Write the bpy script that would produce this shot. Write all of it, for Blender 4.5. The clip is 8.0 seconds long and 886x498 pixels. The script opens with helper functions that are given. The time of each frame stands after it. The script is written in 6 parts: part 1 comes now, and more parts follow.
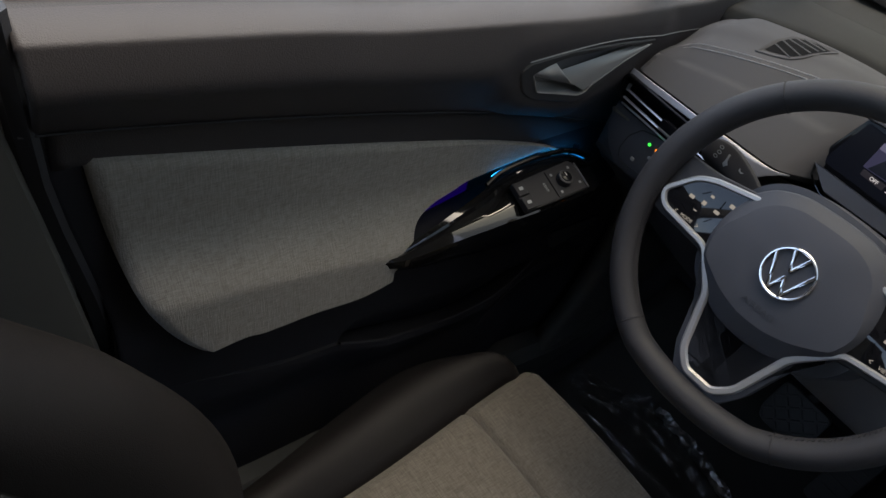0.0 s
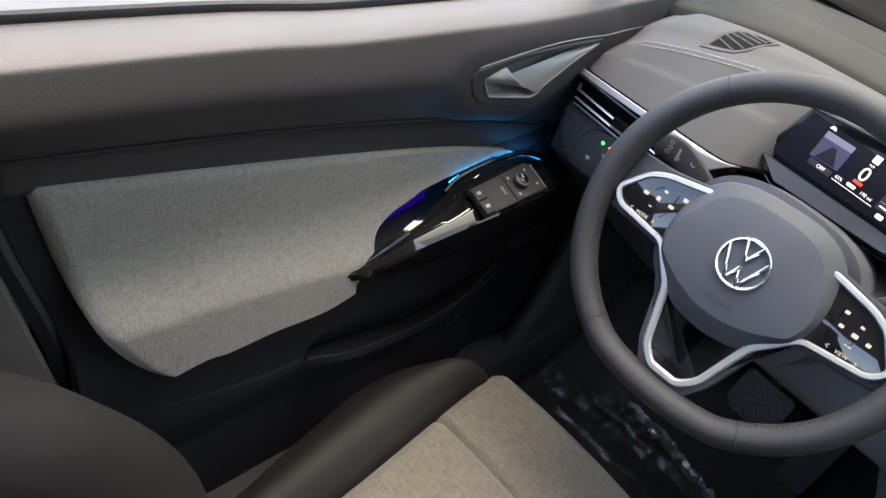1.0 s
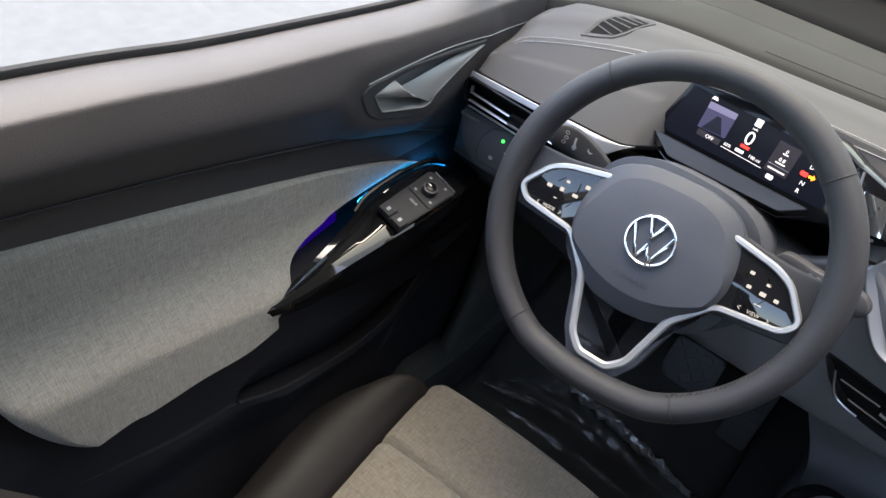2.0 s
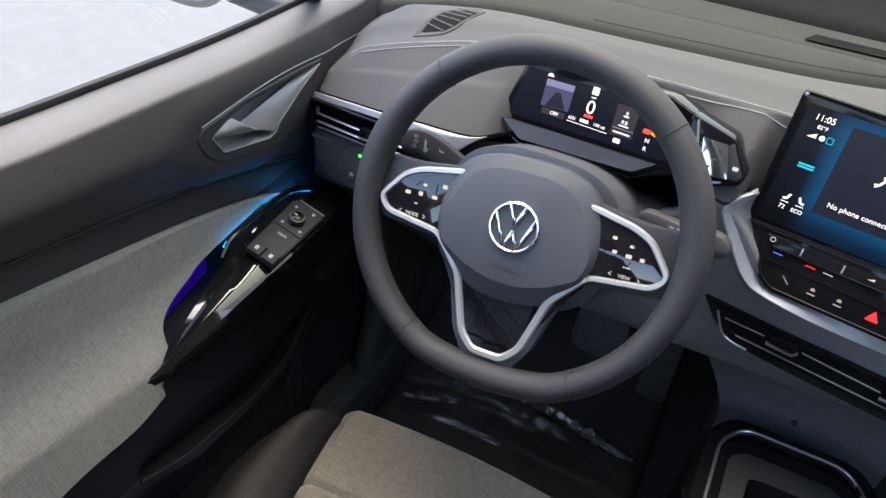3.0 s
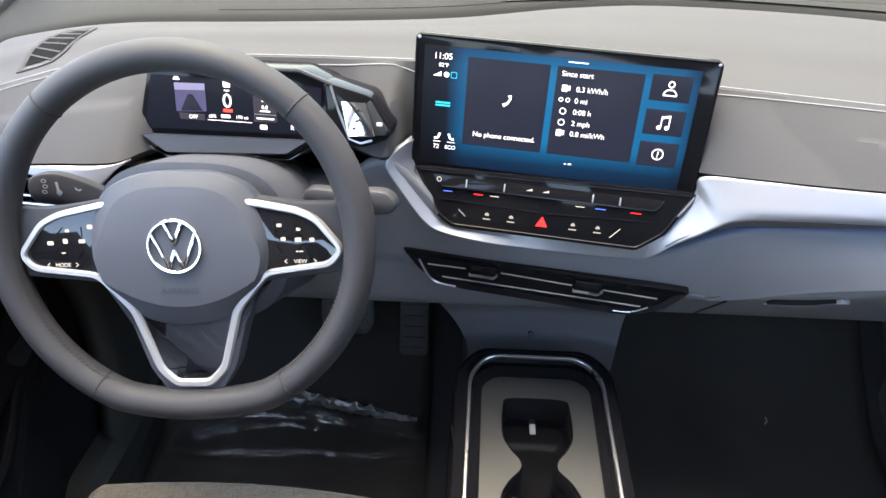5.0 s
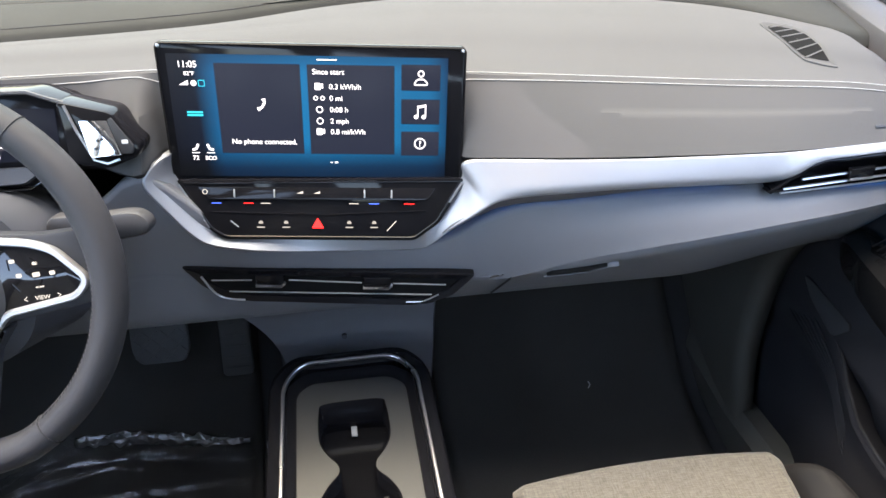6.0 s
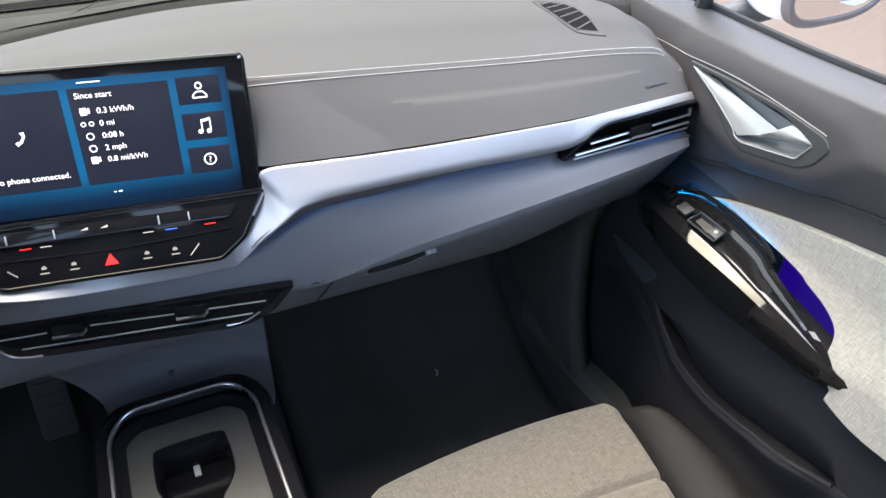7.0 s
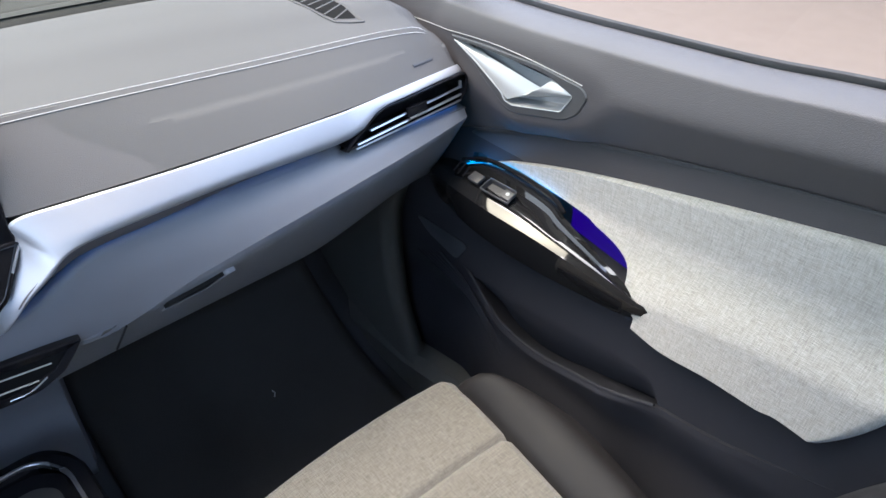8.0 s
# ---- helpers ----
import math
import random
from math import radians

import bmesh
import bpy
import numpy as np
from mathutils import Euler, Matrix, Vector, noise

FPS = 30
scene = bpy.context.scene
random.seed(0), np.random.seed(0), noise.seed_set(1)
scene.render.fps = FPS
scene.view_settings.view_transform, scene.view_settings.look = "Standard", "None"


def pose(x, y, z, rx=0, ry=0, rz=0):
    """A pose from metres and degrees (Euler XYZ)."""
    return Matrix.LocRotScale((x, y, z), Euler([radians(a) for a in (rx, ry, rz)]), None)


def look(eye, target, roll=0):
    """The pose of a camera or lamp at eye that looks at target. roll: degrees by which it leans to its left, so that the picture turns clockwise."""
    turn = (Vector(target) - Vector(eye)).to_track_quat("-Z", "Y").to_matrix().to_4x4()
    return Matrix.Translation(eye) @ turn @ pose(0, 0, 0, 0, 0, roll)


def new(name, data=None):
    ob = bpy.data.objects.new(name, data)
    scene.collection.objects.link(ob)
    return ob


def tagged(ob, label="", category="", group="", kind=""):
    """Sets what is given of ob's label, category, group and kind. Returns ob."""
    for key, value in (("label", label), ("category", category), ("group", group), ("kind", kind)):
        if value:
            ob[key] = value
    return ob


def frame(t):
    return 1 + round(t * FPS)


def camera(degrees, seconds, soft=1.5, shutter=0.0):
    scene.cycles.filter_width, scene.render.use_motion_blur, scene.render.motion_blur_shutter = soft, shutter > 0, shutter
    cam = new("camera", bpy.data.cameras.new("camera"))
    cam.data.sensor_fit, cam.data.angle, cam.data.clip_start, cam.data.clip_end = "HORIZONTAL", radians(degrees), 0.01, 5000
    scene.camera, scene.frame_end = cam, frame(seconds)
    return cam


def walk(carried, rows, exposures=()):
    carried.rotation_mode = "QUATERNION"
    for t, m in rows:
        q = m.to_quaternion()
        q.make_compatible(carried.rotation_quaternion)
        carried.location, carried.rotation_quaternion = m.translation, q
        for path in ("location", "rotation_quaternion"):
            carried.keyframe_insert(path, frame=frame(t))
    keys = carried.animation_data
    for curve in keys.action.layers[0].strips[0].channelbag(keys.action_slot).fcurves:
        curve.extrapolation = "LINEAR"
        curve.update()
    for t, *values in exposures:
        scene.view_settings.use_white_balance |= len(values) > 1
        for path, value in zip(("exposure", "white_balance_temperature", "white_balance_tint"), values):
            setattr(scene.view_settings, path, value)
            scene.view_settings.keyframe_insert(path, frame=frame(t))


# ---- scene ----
cam = camera(62.6, 8.0)
PATH = [
    (0, (-0.24, -0.759, 1.118), (-1.194, 0.307, -0.279), 17.2),
    (0.5, (-0.244, -0.758, 1.121), (-1.175, 0.336, -0.27), 17.2),
    (1, (-0.239, -0.751, 1.121), (-1.147, 0.388, -0.249), 16.2),
    (2.5, (-0.222, -0.715, 1.131), (-0.927, 0.63, -0.17), 8.9),
    (3, (-0.2, -0.691, 1.132), (-0.814, 0.713, -0.154), 5.2),
    (3.5, (-0.185, -0.674, 1.131), (-0.674, 0.778, -0.155), 2.9),
    (4, (-0.156, -0.656, 1.129), (-0.497, 0.834, -0.161), 1.2),
    (5.3, (-0.074, -0.644, 1.124), (-0.04, 0.884, -0.166), 1.1),
    (5.5, (-0.054, -0.642, 1.122), (0.049, 0.883, -0.168), 1.3),
    (6, (0.002, -0.647, 1.121), (0.293, 0.862, -0.159), 2.0),
    (6.5, (0.024, -0.647, 1.12), (0.499, 0.818, -0.157), 2.7),
    (7, (0.037, -0.647, 1.113), (0.729, 0.739, -0.153), 2.7),
    (7.5, (0.05, -0.65, 1.106), (0.933, 0.629, -0.152), 2.5),
    (8, (0.07, -0.658, 1.099), (1.143, 0.475, -0.153), 1.4),
]
EXPOSURES = [(0.0, 2.03, 7250, 11), (0.1, 2.32, 7250, 11), (0.3, 3.12, 7250, 11), (0.5, 3.55, 7250, 11), (1.1, 3.60, 7200, 11), (2.5, 3.48, 7000, 11), (3.5, 3.44, 6900, 11), (4.2, 3.79, 6900, 11), (5.5, 4.21, 7100, 11), (6.5, 4.06, 6950, 11), (7.5, 3.82, 6550, 11), (8.0, 3.95, 6450, 11)]
walk(cam, [(t, look(eye, target, roll)) for t, eye, target, roll in PATH], EXPOSURES)

# ---- daylight: sky, one soft sun ----
world = bpy.data.worlds.new("sky")
scene.world = world
world.use_nodes = True
wn = world.node_tree.nodes
sky = wn.new("ShaderNodeTexSky")
sky.sky_type, sky.sun_disc = "NISHITA", False
sky.sun_elevation, sky.sun_rotation = radians(70), radians(333)
sky.dust_density, sky.air_density = 3.0, 1.0
wn["Background"].inputs["Strength"].default_value = 0.16
world.node_tree.links.new(sky.outputs["Color"], wn["Background"].inputs["Color"])
sun = new("sun", bpy.data.lights.new("sun", "SUN"))
sun.data.energy, sun.data.angle, sun.data.color = 0.38, radians(60), (1.0, 1.0, 0.98)
sun.matrix_world = look((-0.7, 1.4, 4.5), (0, 0, 0))


# ---- materials ----
def material(name, colour, rough=0.5, metal=0.0, coat=0.0, grain=0.0, scale=900.0, mottle=0.12, wear=0.15, island=0.0, spec=0.5):
    """Principled surface: fine grain bump, mottling of the colour at two sizes and uneven gloss."""
    m = bpy.data.materials.new(name)
    m.use_nodes = True
    nt = m.node_tree
    b = nt.nodes["Principled BSDF"]
    b.inputs["Metallic"].default_value = metal
    b.inputs["Coat Weight"].default_value = coat
    b.inputs["Coat Roughness"].default_value = 0.04
    b.inputs["Specular IOR Level"].default_value = spec
    tc = nt.nodes.new("ShaderNodeTexCoord")
    big, fine = nt.nodes.new("ShaderNodeTexNoise"), nt.nodes.new("ShaderNodeTexNoise")
    big.inputs["Scale"].default_value, big.inputs["Detail"].default_value = 9.0, 5.0
    fine.inputs["Scale"].default_value, fine.inputs["Detail"].default_value = scale, 2.0
    for n in (big, fine):
        nt.links.new(tc.outputs["Object"], n.inputs["Vector"])
    ramp = nt.nodes.new("ShaderNodeMixRGB")
    ramp.inputs[1].default_value = (*[c * (1 - mottle) for c in colour], 1)
    ramp.inputs[2].default_value = (*[min(1, c * (1 + mottle)) for c in colour], 1)
    add = nt.nodes.new("ShaderNodeMath")
    add.operation = "MULTIPLY_ADD"
    add.inputs[1].default_value = 0.6
    nt.links.new(big.outputs["Fac"], add.inputs[0])
    half = nt.nodes.new("ShaderNodeMath")
    half.operation = "MULTIPLY"
    half.inputs[1].default_value = 0.4
    nt.links.new(fine.outputs["Fac"], half.inputs[0])
    nt.links.new(half.outputs[0], add.inputs[2])
    nt.links.new(add.outputs[0], ramp.inputs[0])
    nt.links.new(ramp.outputs[0], b.inputs["Base Color"])
    gloss = nt.nodes.new("ShaderNodeMapRange")
    gloss.inputs["To Min"].default_value = max(0.02, rough * (1 - wear))
    gloss.inputs["To Max"].default_value = min(1.0, rough * (1 + wear))
    nt.links.new(big.outputs["Fac"], gloss.inputs["Value"])
    nt.links.new(gloss.outputs[0], b.inputs["Roughness"])
    if grain:
        bump = nt.nodes.new("ShaderNodeBump")
        bump.inputs["Strength"].default_value, bump.inputs["Distance"].default_value = grain, 0.001
        nt.links.new(fine.outputs["Fac"], bump.inputs["Height"])
        nt.links.new(bump.outputs[0], b.inputs["Normal"])
    return m


def cloth(name, light, dark, scale=620.0):
    """Woven melange cloth: two crossing thread waves broken up by noise."""
    m = material(name, light, rough=0.95, grain=0.0, mottle=0.1, spec=0.15)
    nt = m.node_tree
    b = nt.nodes["Principled BSDF"]
    b.inputs["Sheen Weight"].default_value = 0.15
    tc = nt.nodes.new("ShaderNodeTexCoord")
    heights = []
    for stretch in ((1.0, 0.10, 1.0), (0.10, 1.0, 0.10)):
        mp = nt.nodes.new("ShaderNodeMapping")
        mp.inputs["Scale"].default_value = stretch
        n = nt.nodes.new("ShaderNodeTexNoise")
        n.inputs["Scale"].default_value, n.inputs["Detail"].default_value = scale, 3.0
        nt.links.new(tc.outputs["Object"], mp.inputs["Vector"])
        nt.links.new(mp.outputs[0], n.inputs["Vector"])
        heights.append(n)
    both = nt.nodes.new("ShaderNodeMath")
    both.operation = "ADD"
    for k in (0, 1):
        nt.links.new(heights[k].outputs["Fac"], both.inputs[k])
    rng = nt.nodes.new("ShaderNodeMapRange")
    rng.inputs["From Min"].default_value, rng.inputs["From Max"].default_value = 0.72, 1.28
    nt.links.new(both.outputs[0], rng.inputs["Value"])
    mix = nt.nodes.new("ShaderNodeMixRGB")
    mix.inputs[1].default_value, mix.inputs[2].default_value = (*dark, 1), (*light, 1)
    nt.links.new(rng.outputs[0], mix.inputs[0])
    nt.links.new(mix.outputs[0], b.inputs["Base Color"])
    bump = nt.nodes.new("ShaderNodeBump")
    bump.inputs["Strength"].default_value, bump.inputs["Distance"].default_value = 0.5, 0.001
    nt.links.new(both.outputs[0], bump.inputs["Height"])
    nt.links.new(bump.outputs[0], b.inputs["Normal"])
    return m


def glow(name, colour, strength):
    m = bpy.data.materials.new(name)
    m.use_nodes = True
    b = m.node_tree.nodes["Principled BSDF"]
    b.inputs["Base Color"].default_value = (0.01, 0.01, 0.01, 1)
    b.inputs["Roughness"].default_value = 0.25
    b.inputs["Specular IOR Level"].default_value = 0.025
    b.inputs["Emission Color"].default_value = (*colour, 1)
    b.inputs["Emission Strength"].default_value = strength
    return m


def clear(name, tint=(1, 1, 1), gloss=0.06, rough=0.0, bump=0.0):
    """Thin clear sheet: light passes straight, part of it is mirrored."""
    m = bpy.data.materials.new(name)
    m.use_nodes = True
    nt = m.node_tree
    nt.nodes.remove(nt.nodes["Principled BSDF"])
    tr, gl, mx = (nt.nodes.new("ShaderNode" + n) for n in ("BsdfTransparent", "BsdfGlossy", "MixShader"))
    tr.inputs["Color"].default_value = (*tint, 1)
    gl.inputs["Roughness"].default_value = rough
    mx.inputs[0].default_value = gloss
    nt.links.new(tr.outputs[0], mx.inputs[1])
    nt.links.new(gl.outputs[0], mx.inputs[2])
    nt.links.new(mx.outputs[0], nt.nodes["Material Output"].inputs["Surface"])
    if bump:
        tc, no, bu = (nt.nodes.new("ShaderNode" + n) for n in ("TexCoord", "TexNoise", "Bump"))
        no.inputs["Scale"].default_value, no.inputs["Detail"].default_value = 45.0, 6.0
        bu.inputs["Strength"].default_value, bu.inputs["Distance"].default_value = bump, 0.01
        nt.links.new(tc.outputs["Object"], no.inputs["Vector"])
        nt.links.new(no.outputs["Fac"], bu.inputs["Height"])
        nt.links.new(bu.outputs[0], gl.inputs["Normal"])
    return m


PAD = material("soft_dash_pad", (0.066, 0.0650, 0.0650), 0.8, grain=0.35, scale=1400, mottle=0.06, spec=0.16)
TRIM = material("dark_grained_plastic", (0.034, 0.036, 0.041), 0.55, grain=0.35, scale=1600, mottle=0.1)
MID = material("grey_blue_soft_plastic", (0.125, 0.128, 0.138), 0.55, grain=0.3, scale=1500, mottle=0.08)
UPPER = material("door_top_soft_plastic", (0.0410, 0.0375, 0.0370), 0.55, grain=0.4, scale=900, mottle=0.1, spec=0.4)
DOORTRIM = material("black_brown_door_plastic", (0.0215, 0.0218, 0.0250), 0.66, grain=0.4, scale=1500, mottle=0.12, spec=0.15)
# near-black: painted shade of vents, slots and grip; also the black windscreen border
HOLE = material("opening_shade_and_border_black", (0.009, 0.009, 0.009), 1.0, mottle=0.2, spec=0.05)
BLACK = material("black_plastic", (0.026, 0.026, 0.028), 0.5, grain=0.2, mottle=0.15)
GLOSS = material("piano_black", (0.007, 0.007, 0.008), 0.08, coat=0.0, mottle=0.1, wear=0.5, spec=0.17)
SATINBLACK = material("gloss_black_armrest", (0.006, 0.006, 0.006), 0.05, mottle=0.1, wear=0.4, spec=0.5)
SILVER = material("satin_silver_paint", (0.305, 0.312, 0.33), 0.46, metal=0.6, mottle=0.03, wear=0.1)
# the strip's silver darkened: shade under the edge is put into this colour
BEVEL = material("shaded_silver_bevel", (0.080, 0.075, 0.077), 0.55, metal=0.2, mottle=0.04)
BRIGHT = material("bright_satin_metal", (0.50, 0.50, 0.51), 0.28, metal=0.95, mottle=0.03)
FRAME = material("satin_grey_handle_frame", (0.045, 0.0445, 0.043), 0.42, metal=0.25, mottle=0.04)
SPOKETRIM = material("satin_silver_spoke_trim", (0.46, 0.46, 0.45), 0.36, metal=0.55, mottle=0.03)
LEVER = material("satin_silver_lever", (0.30, 0.30, 0.285), 0.42, metal=0.45, mottle=0.03)
CHROME = material("chrome", (0.88, 0.88, 0.90), 0.08, metal=1.0, mottle=0.02)
DISH = material("brushed_grey_metal", (0.23, 0.232, 0.230), 0.45, metal=0.3, grain=0.1, scale=700, mottle=0.05)
LEATHER = material("wheel_leather", (0.028, 0.028, 0.0305), 0.56, spec=0.35, grain=0.35, scale=1300, mottle=0.12)
HUBCOVER = material("airbag_cover_plastic", (0.051, 0.055, 0.065), 0.55, grain=0.25, scale=1700, mottle=0.05)
VINYL = material("brown_black_seat_vinyl", (0.0092, 0.0084, 0.0082), 0.6, grain=0.4, scale=1100, mottle=0.12, spec=0.20)
CLOTH = cloth("grey_melange_cloth", (0.345, 0.328, 0.290), (0.222, 0.211, 0.183), 900.0)
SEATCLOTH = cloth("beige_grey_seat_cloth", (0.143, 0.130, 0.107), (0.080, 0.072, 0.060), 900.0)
TRAY = material("satin_grey_tray", (0.036, 0.0355, 0.033), 0.42, metal=0.15, mottle=0.05)
CARPET = material("black_carpet", (0.050, 0.050, 0.051), 1.0, grain=0.9, scale=700, mottle=0.35, spec=0.1)
MATPILE = material("black_mat_pile", (0.058, 0.055, 0.050), 1.0, grain=0.9, scale=800, mottle=0.3, spec=0.1)
RUBBER = material("black_rubber", (0.075, 0.075, 0.075), 0.6, grain=0.3, mottle=0.2)
PIANO = material("mirror_gloss_black", (0.008, 0.008, 0.009), 0.04, mottle=0.1, wear=0.5, spec=0.6)
THREAD = material("pale_thread", (0.37, 0.36, 0.345), 0.8, mottle=0.2)
SEAM = material("dark_seam", (0.017, 0.017, 0.019), 0.8, mottle=0.2)
LEDGE = material("windscreen_ledge_plastic", (0.0235, 0.0235, 0.0205), 0.85, grain=0.3, scale=1300, mottle=0.08, spec=0.22)
KICK = material("grey_green_footwell_trim", (0.070, 0.069, 0.060), 0.7, grain=0.3, scale=1300, mottle=0.1)
HEADLINER = material("headliner_felt", (0.58, 0.57, 0.55), 0.95, grain=0.4, scale=500, mottle=0.05, spec=0.1)
CONCRETE = material("pale_concrete", (0.080, 0.079, 0.078), 0.9, grain=0.3, scale=14, mottle=0.35)
PLASTER = material("warm_plaster", (0.068, 0.051, 0.040), 0.9, grain=0.3, scale=40, mottle=0.06)
PAINT = material("white_car_paint", (0.75, 0.76, 0.77), 0.25, coat=0.8, mottle=0.02)
MIRROR = material("mirror_glass", (0.9, 0.9, 0.9), 0.02, metal=1.0, mottle=0.01)
MIRRORRIM = material("brown_grey_rim", (0.11, 0.09, 0.085), 0.4, mottle=0.1)
MARK = material("white_marking", (0.75, 0.75, 0.73), 0.6, mottle=0.05)
DIMMARK = material("grey_marking", (0.30, 0.31, 0.31), 0.6, mottle=0.1)
AMBIENT = glow("blue_ambient_light", (0.0, 0.34, 1.0), 1.5)
FAINTBLUE = glow("faint_blue_ambient_light", (0.0, 0.20, 1.0), 0.28)
# no lamp: blue light falling into the armrest recess, painted as emission
RECESSGLOW = glow("painted_blue_recess_glow", (0.06, 0.0, 1.0), 0.013)
BACKLIT = glow("backlit_white", (1.0, 0.94, 0.88), 0.075)
DIMLIT = glow("dim_backlit_white", (1.0, 0.94, 0.88), 0.040)
RED = glow("backlit_red", (1.0, 0.02, 0.02), 0.275)
REDTEXT = glow("display_red", (1.0, 0.05, 0.04), 0.25)
GREEN = glow("backlit_green", (0.02, 1.0, 0.10), 0.4)
ORANGE = glow("backlit_orange", (1.0, 0.25, 0.02), 0.4)
COOLMARK = glow("backlit_blue", (0.08, 0.18, 1.0), 0.175)
TEXT = glow("display_white", (0.95, 0.93, 1.0), 0.17)
TILE = glow("display_dark_tile", (0.008, 0.010, 0.020), 0.175)
CYAN = glow("display_cyan", (0.02, 0.55, 0.75), 0.12)
DISPLAYBLACK = glow("display_black", (0.003, 0.004, 0.010), 0.125)
LILAC = glow("display_lilac", (0.10, 0.10, 0.22), 0.08)
LILACLIGHT = glow("display_pale_lilac", (0.34, 0.33, 0.58), 0.08)
GREYTILE = glow("display_grey", (0.035, 0.032, 0.045), 0.12)
PANE = clear("clear_glass", (0.80, 0.83, 0.82), 0.03)
REARGLASS = clear("clear_rear_glass", (0.97, 0.97, 0.97), 0.03)
SCREENGLASS = clear("tinted_windscreen_glass", (0.44, 0.45, 0.385), 0.03)
FILM = clear("crinkled_clear_film", (0.9, 0.9, 0.9), 0.045, 0.16, 0.03)

FILMFOLD = clear("bunched_clear_film", (0.8, 0.79, 0.77), 0.42, 0.35, 0.05)


def display_blue():
    """Screen backlight: blue that swells to the middle bands and falls off to the edges."""
    m = glow("display_blue", (0.0, 0.18, 0.5), 0.046)
    nt = m.node_tree
    tc, sep = nt.nodes.new("ShaderNodeTexCoord"), nt.nodes.new("ShaderNodeSeparateXYZ")
    ramp = nt.nodes.new("ShaderNodeValToRGB")
    nt.links.new(tc.outputs["Generated"], sep.inputs[0])
    nt.links.new(sep.outputs["X"], ramp.inputs[0])
    e = ramp.color_ramp.elements
    e[0].position, e[0].color = 0.0, (0.004, 0.006, 0.016, 1)
    e[1].position, e[1].color = 1.0, (0.0, 0.05, 0.16, 1)
    for p, c in ((0.10, (0.004, 0.010, 0.03, 1)), (0.17, (0.0, 0.16, 0.42, 1)), (0.5, (0.0, 0.25, 0.62, 1)), (0.93, (0.0, 0.2, 0.5, 1))):
        k = e.new(p)
        k.color = c
    fall, mul = nt.nodes.new("ShaderNodeValToRGB"), nt.nodes.new("ShaderNodeMixRGB")
    nt.links.new(sep.outputs["Z"], fall.inputs[0])
    f = fall.color_ramp.elements
    f[0].position, f[0].color = 0.0, (0.05, 0.07, 0.10, 1)
    f[1].position, f[1].color = 1.0, (0.5, 0.5, 0.55, 1)
    f.new(0.10).color = (0.13, 0.16, 0.20, 1)
    for p in (0.30, 0.86):
        f.new(p).color = (1, 1, 1, 1)
    mul.blend_type = "MULTIPLY"
    mul.inputs[0].default_value = 1.0
    nt.links.new(ramp.outputs[0], mul.inputs[1])
    nt.links.new(fall.outputs[0], mul.inputs[2])
    nt.links.new(mul.outputs[0], nt.nodes["Principled BSDF"].inputs["Emission Color"])
    return m


BLUE = display_blue()


# ---- building helpers ----
def mesh_of(name, bm, mat, sharp=38):
    bmesh.ops.recalc_face_normals(bm, faces=bm.faces)
    me = bpy.data.meshes.new(name)
    bm.to_mesh(me)
    bm.free()
    me.shade_smooth()
    me.set_sharp_from_angle(angle=radians(sharp))
    me.materials.append(mat)
    return me


def part(name, bm, mat, parent, label="", sharp=38):
    """One mesh in world places under a thing (an Empty, unturned) or under a part."""
    ob = new(name, mesh_of(name, bm, mat, sharp))
    ob.parent = parent
    if parent.type == "EMPTY":
        ob.matrix_parent_inverse = Matrix.Translation(-parent.location)
    return tagged(ob, label) if label else ob


def thing(name, place, label, category, group="", kind=""):
    e = new(name)
    e.location, e.empty_display_size = place, 0.05
    return tagged(e, label, category, group, kind)


def solid(name, bm, mat, label, category="", group="", kind="", sharp=38):
    return tagged(new(name, mesh_of(name, bm, mat, sharp)), label, category, group, kind)


def thick(ob, depth, away=(0, 0, -1)):
    """Gives a sheet its thickness on the hidden side, which lies towards away."""
    s = ob.modifiers.new("thickness", "SOLIDIFY")
    total = Vector((0, 0, 0))
    for p in ob.data.polygons:
        total += p.normal * p.area
    s.thickness, s.offset = depth, (1.0 if total.dot(Vector(away)) > 0 else -1.0)
    return ob


class Plane:
    """A working plane: origin, right and up; c is the height out of it."""

    def __init__(self, origin, right, up):
        self.o, self.r = Vector(origin), Vector(right).normalized()
        u = Vector(up)
        self.u = (u - self.r * u.dot(self.r)).normalized()
        self.n = self.r.cross(self.u)

    def __call__(self, a, b, c=0.0):
        return self.o + self.r * a + self.u * b + self.n * c


def curve(points, n=60, closed=False):
    """A smooth curve through a few points."""
    p = [np.array(q, float) for q in points]
    k = len(p)
    out = []
    spans = k if closed else k - 1
    per = max(2, n // spans)
    for i in range(spans):
        if closed:
            a, b, c, d = p[i - 1], p[i], p[(i + 1) % k], p[(i + 2) % k]
        else:
            b, c = p[i], p[i + 1]
            a = p[i - 1] if i else 2 * b - c
            d = p[i + 2] if i + 2 < k else 2 * c - b
        for j in range(per):
            t = j / per
            out.append(0.5 * (2 * b + (c - a) * t + (2 * a - 5 * b + 4 * c - d) * t * t + (3 * b - a - 3 * c + d) * t**3))
    if not closed:
        out.append(p[-1])
    return out


def along(points):
    """A smooth function of one number through a few (x, value, ...) points."""
    q = np.array(curve(points, 30 * len(points)))

    def at(x):
        v = [float(np.interp(x, q[:, 0], q[:, k])) for k in range(1, q.shape[1])]
        return v[0] if len(v) == 1 else v

    return at


def ease(x, a, b):
    t = min(1.0, max(0.0, (x - a) / (b - a)))
    return t * t * (3 - 2 * t)


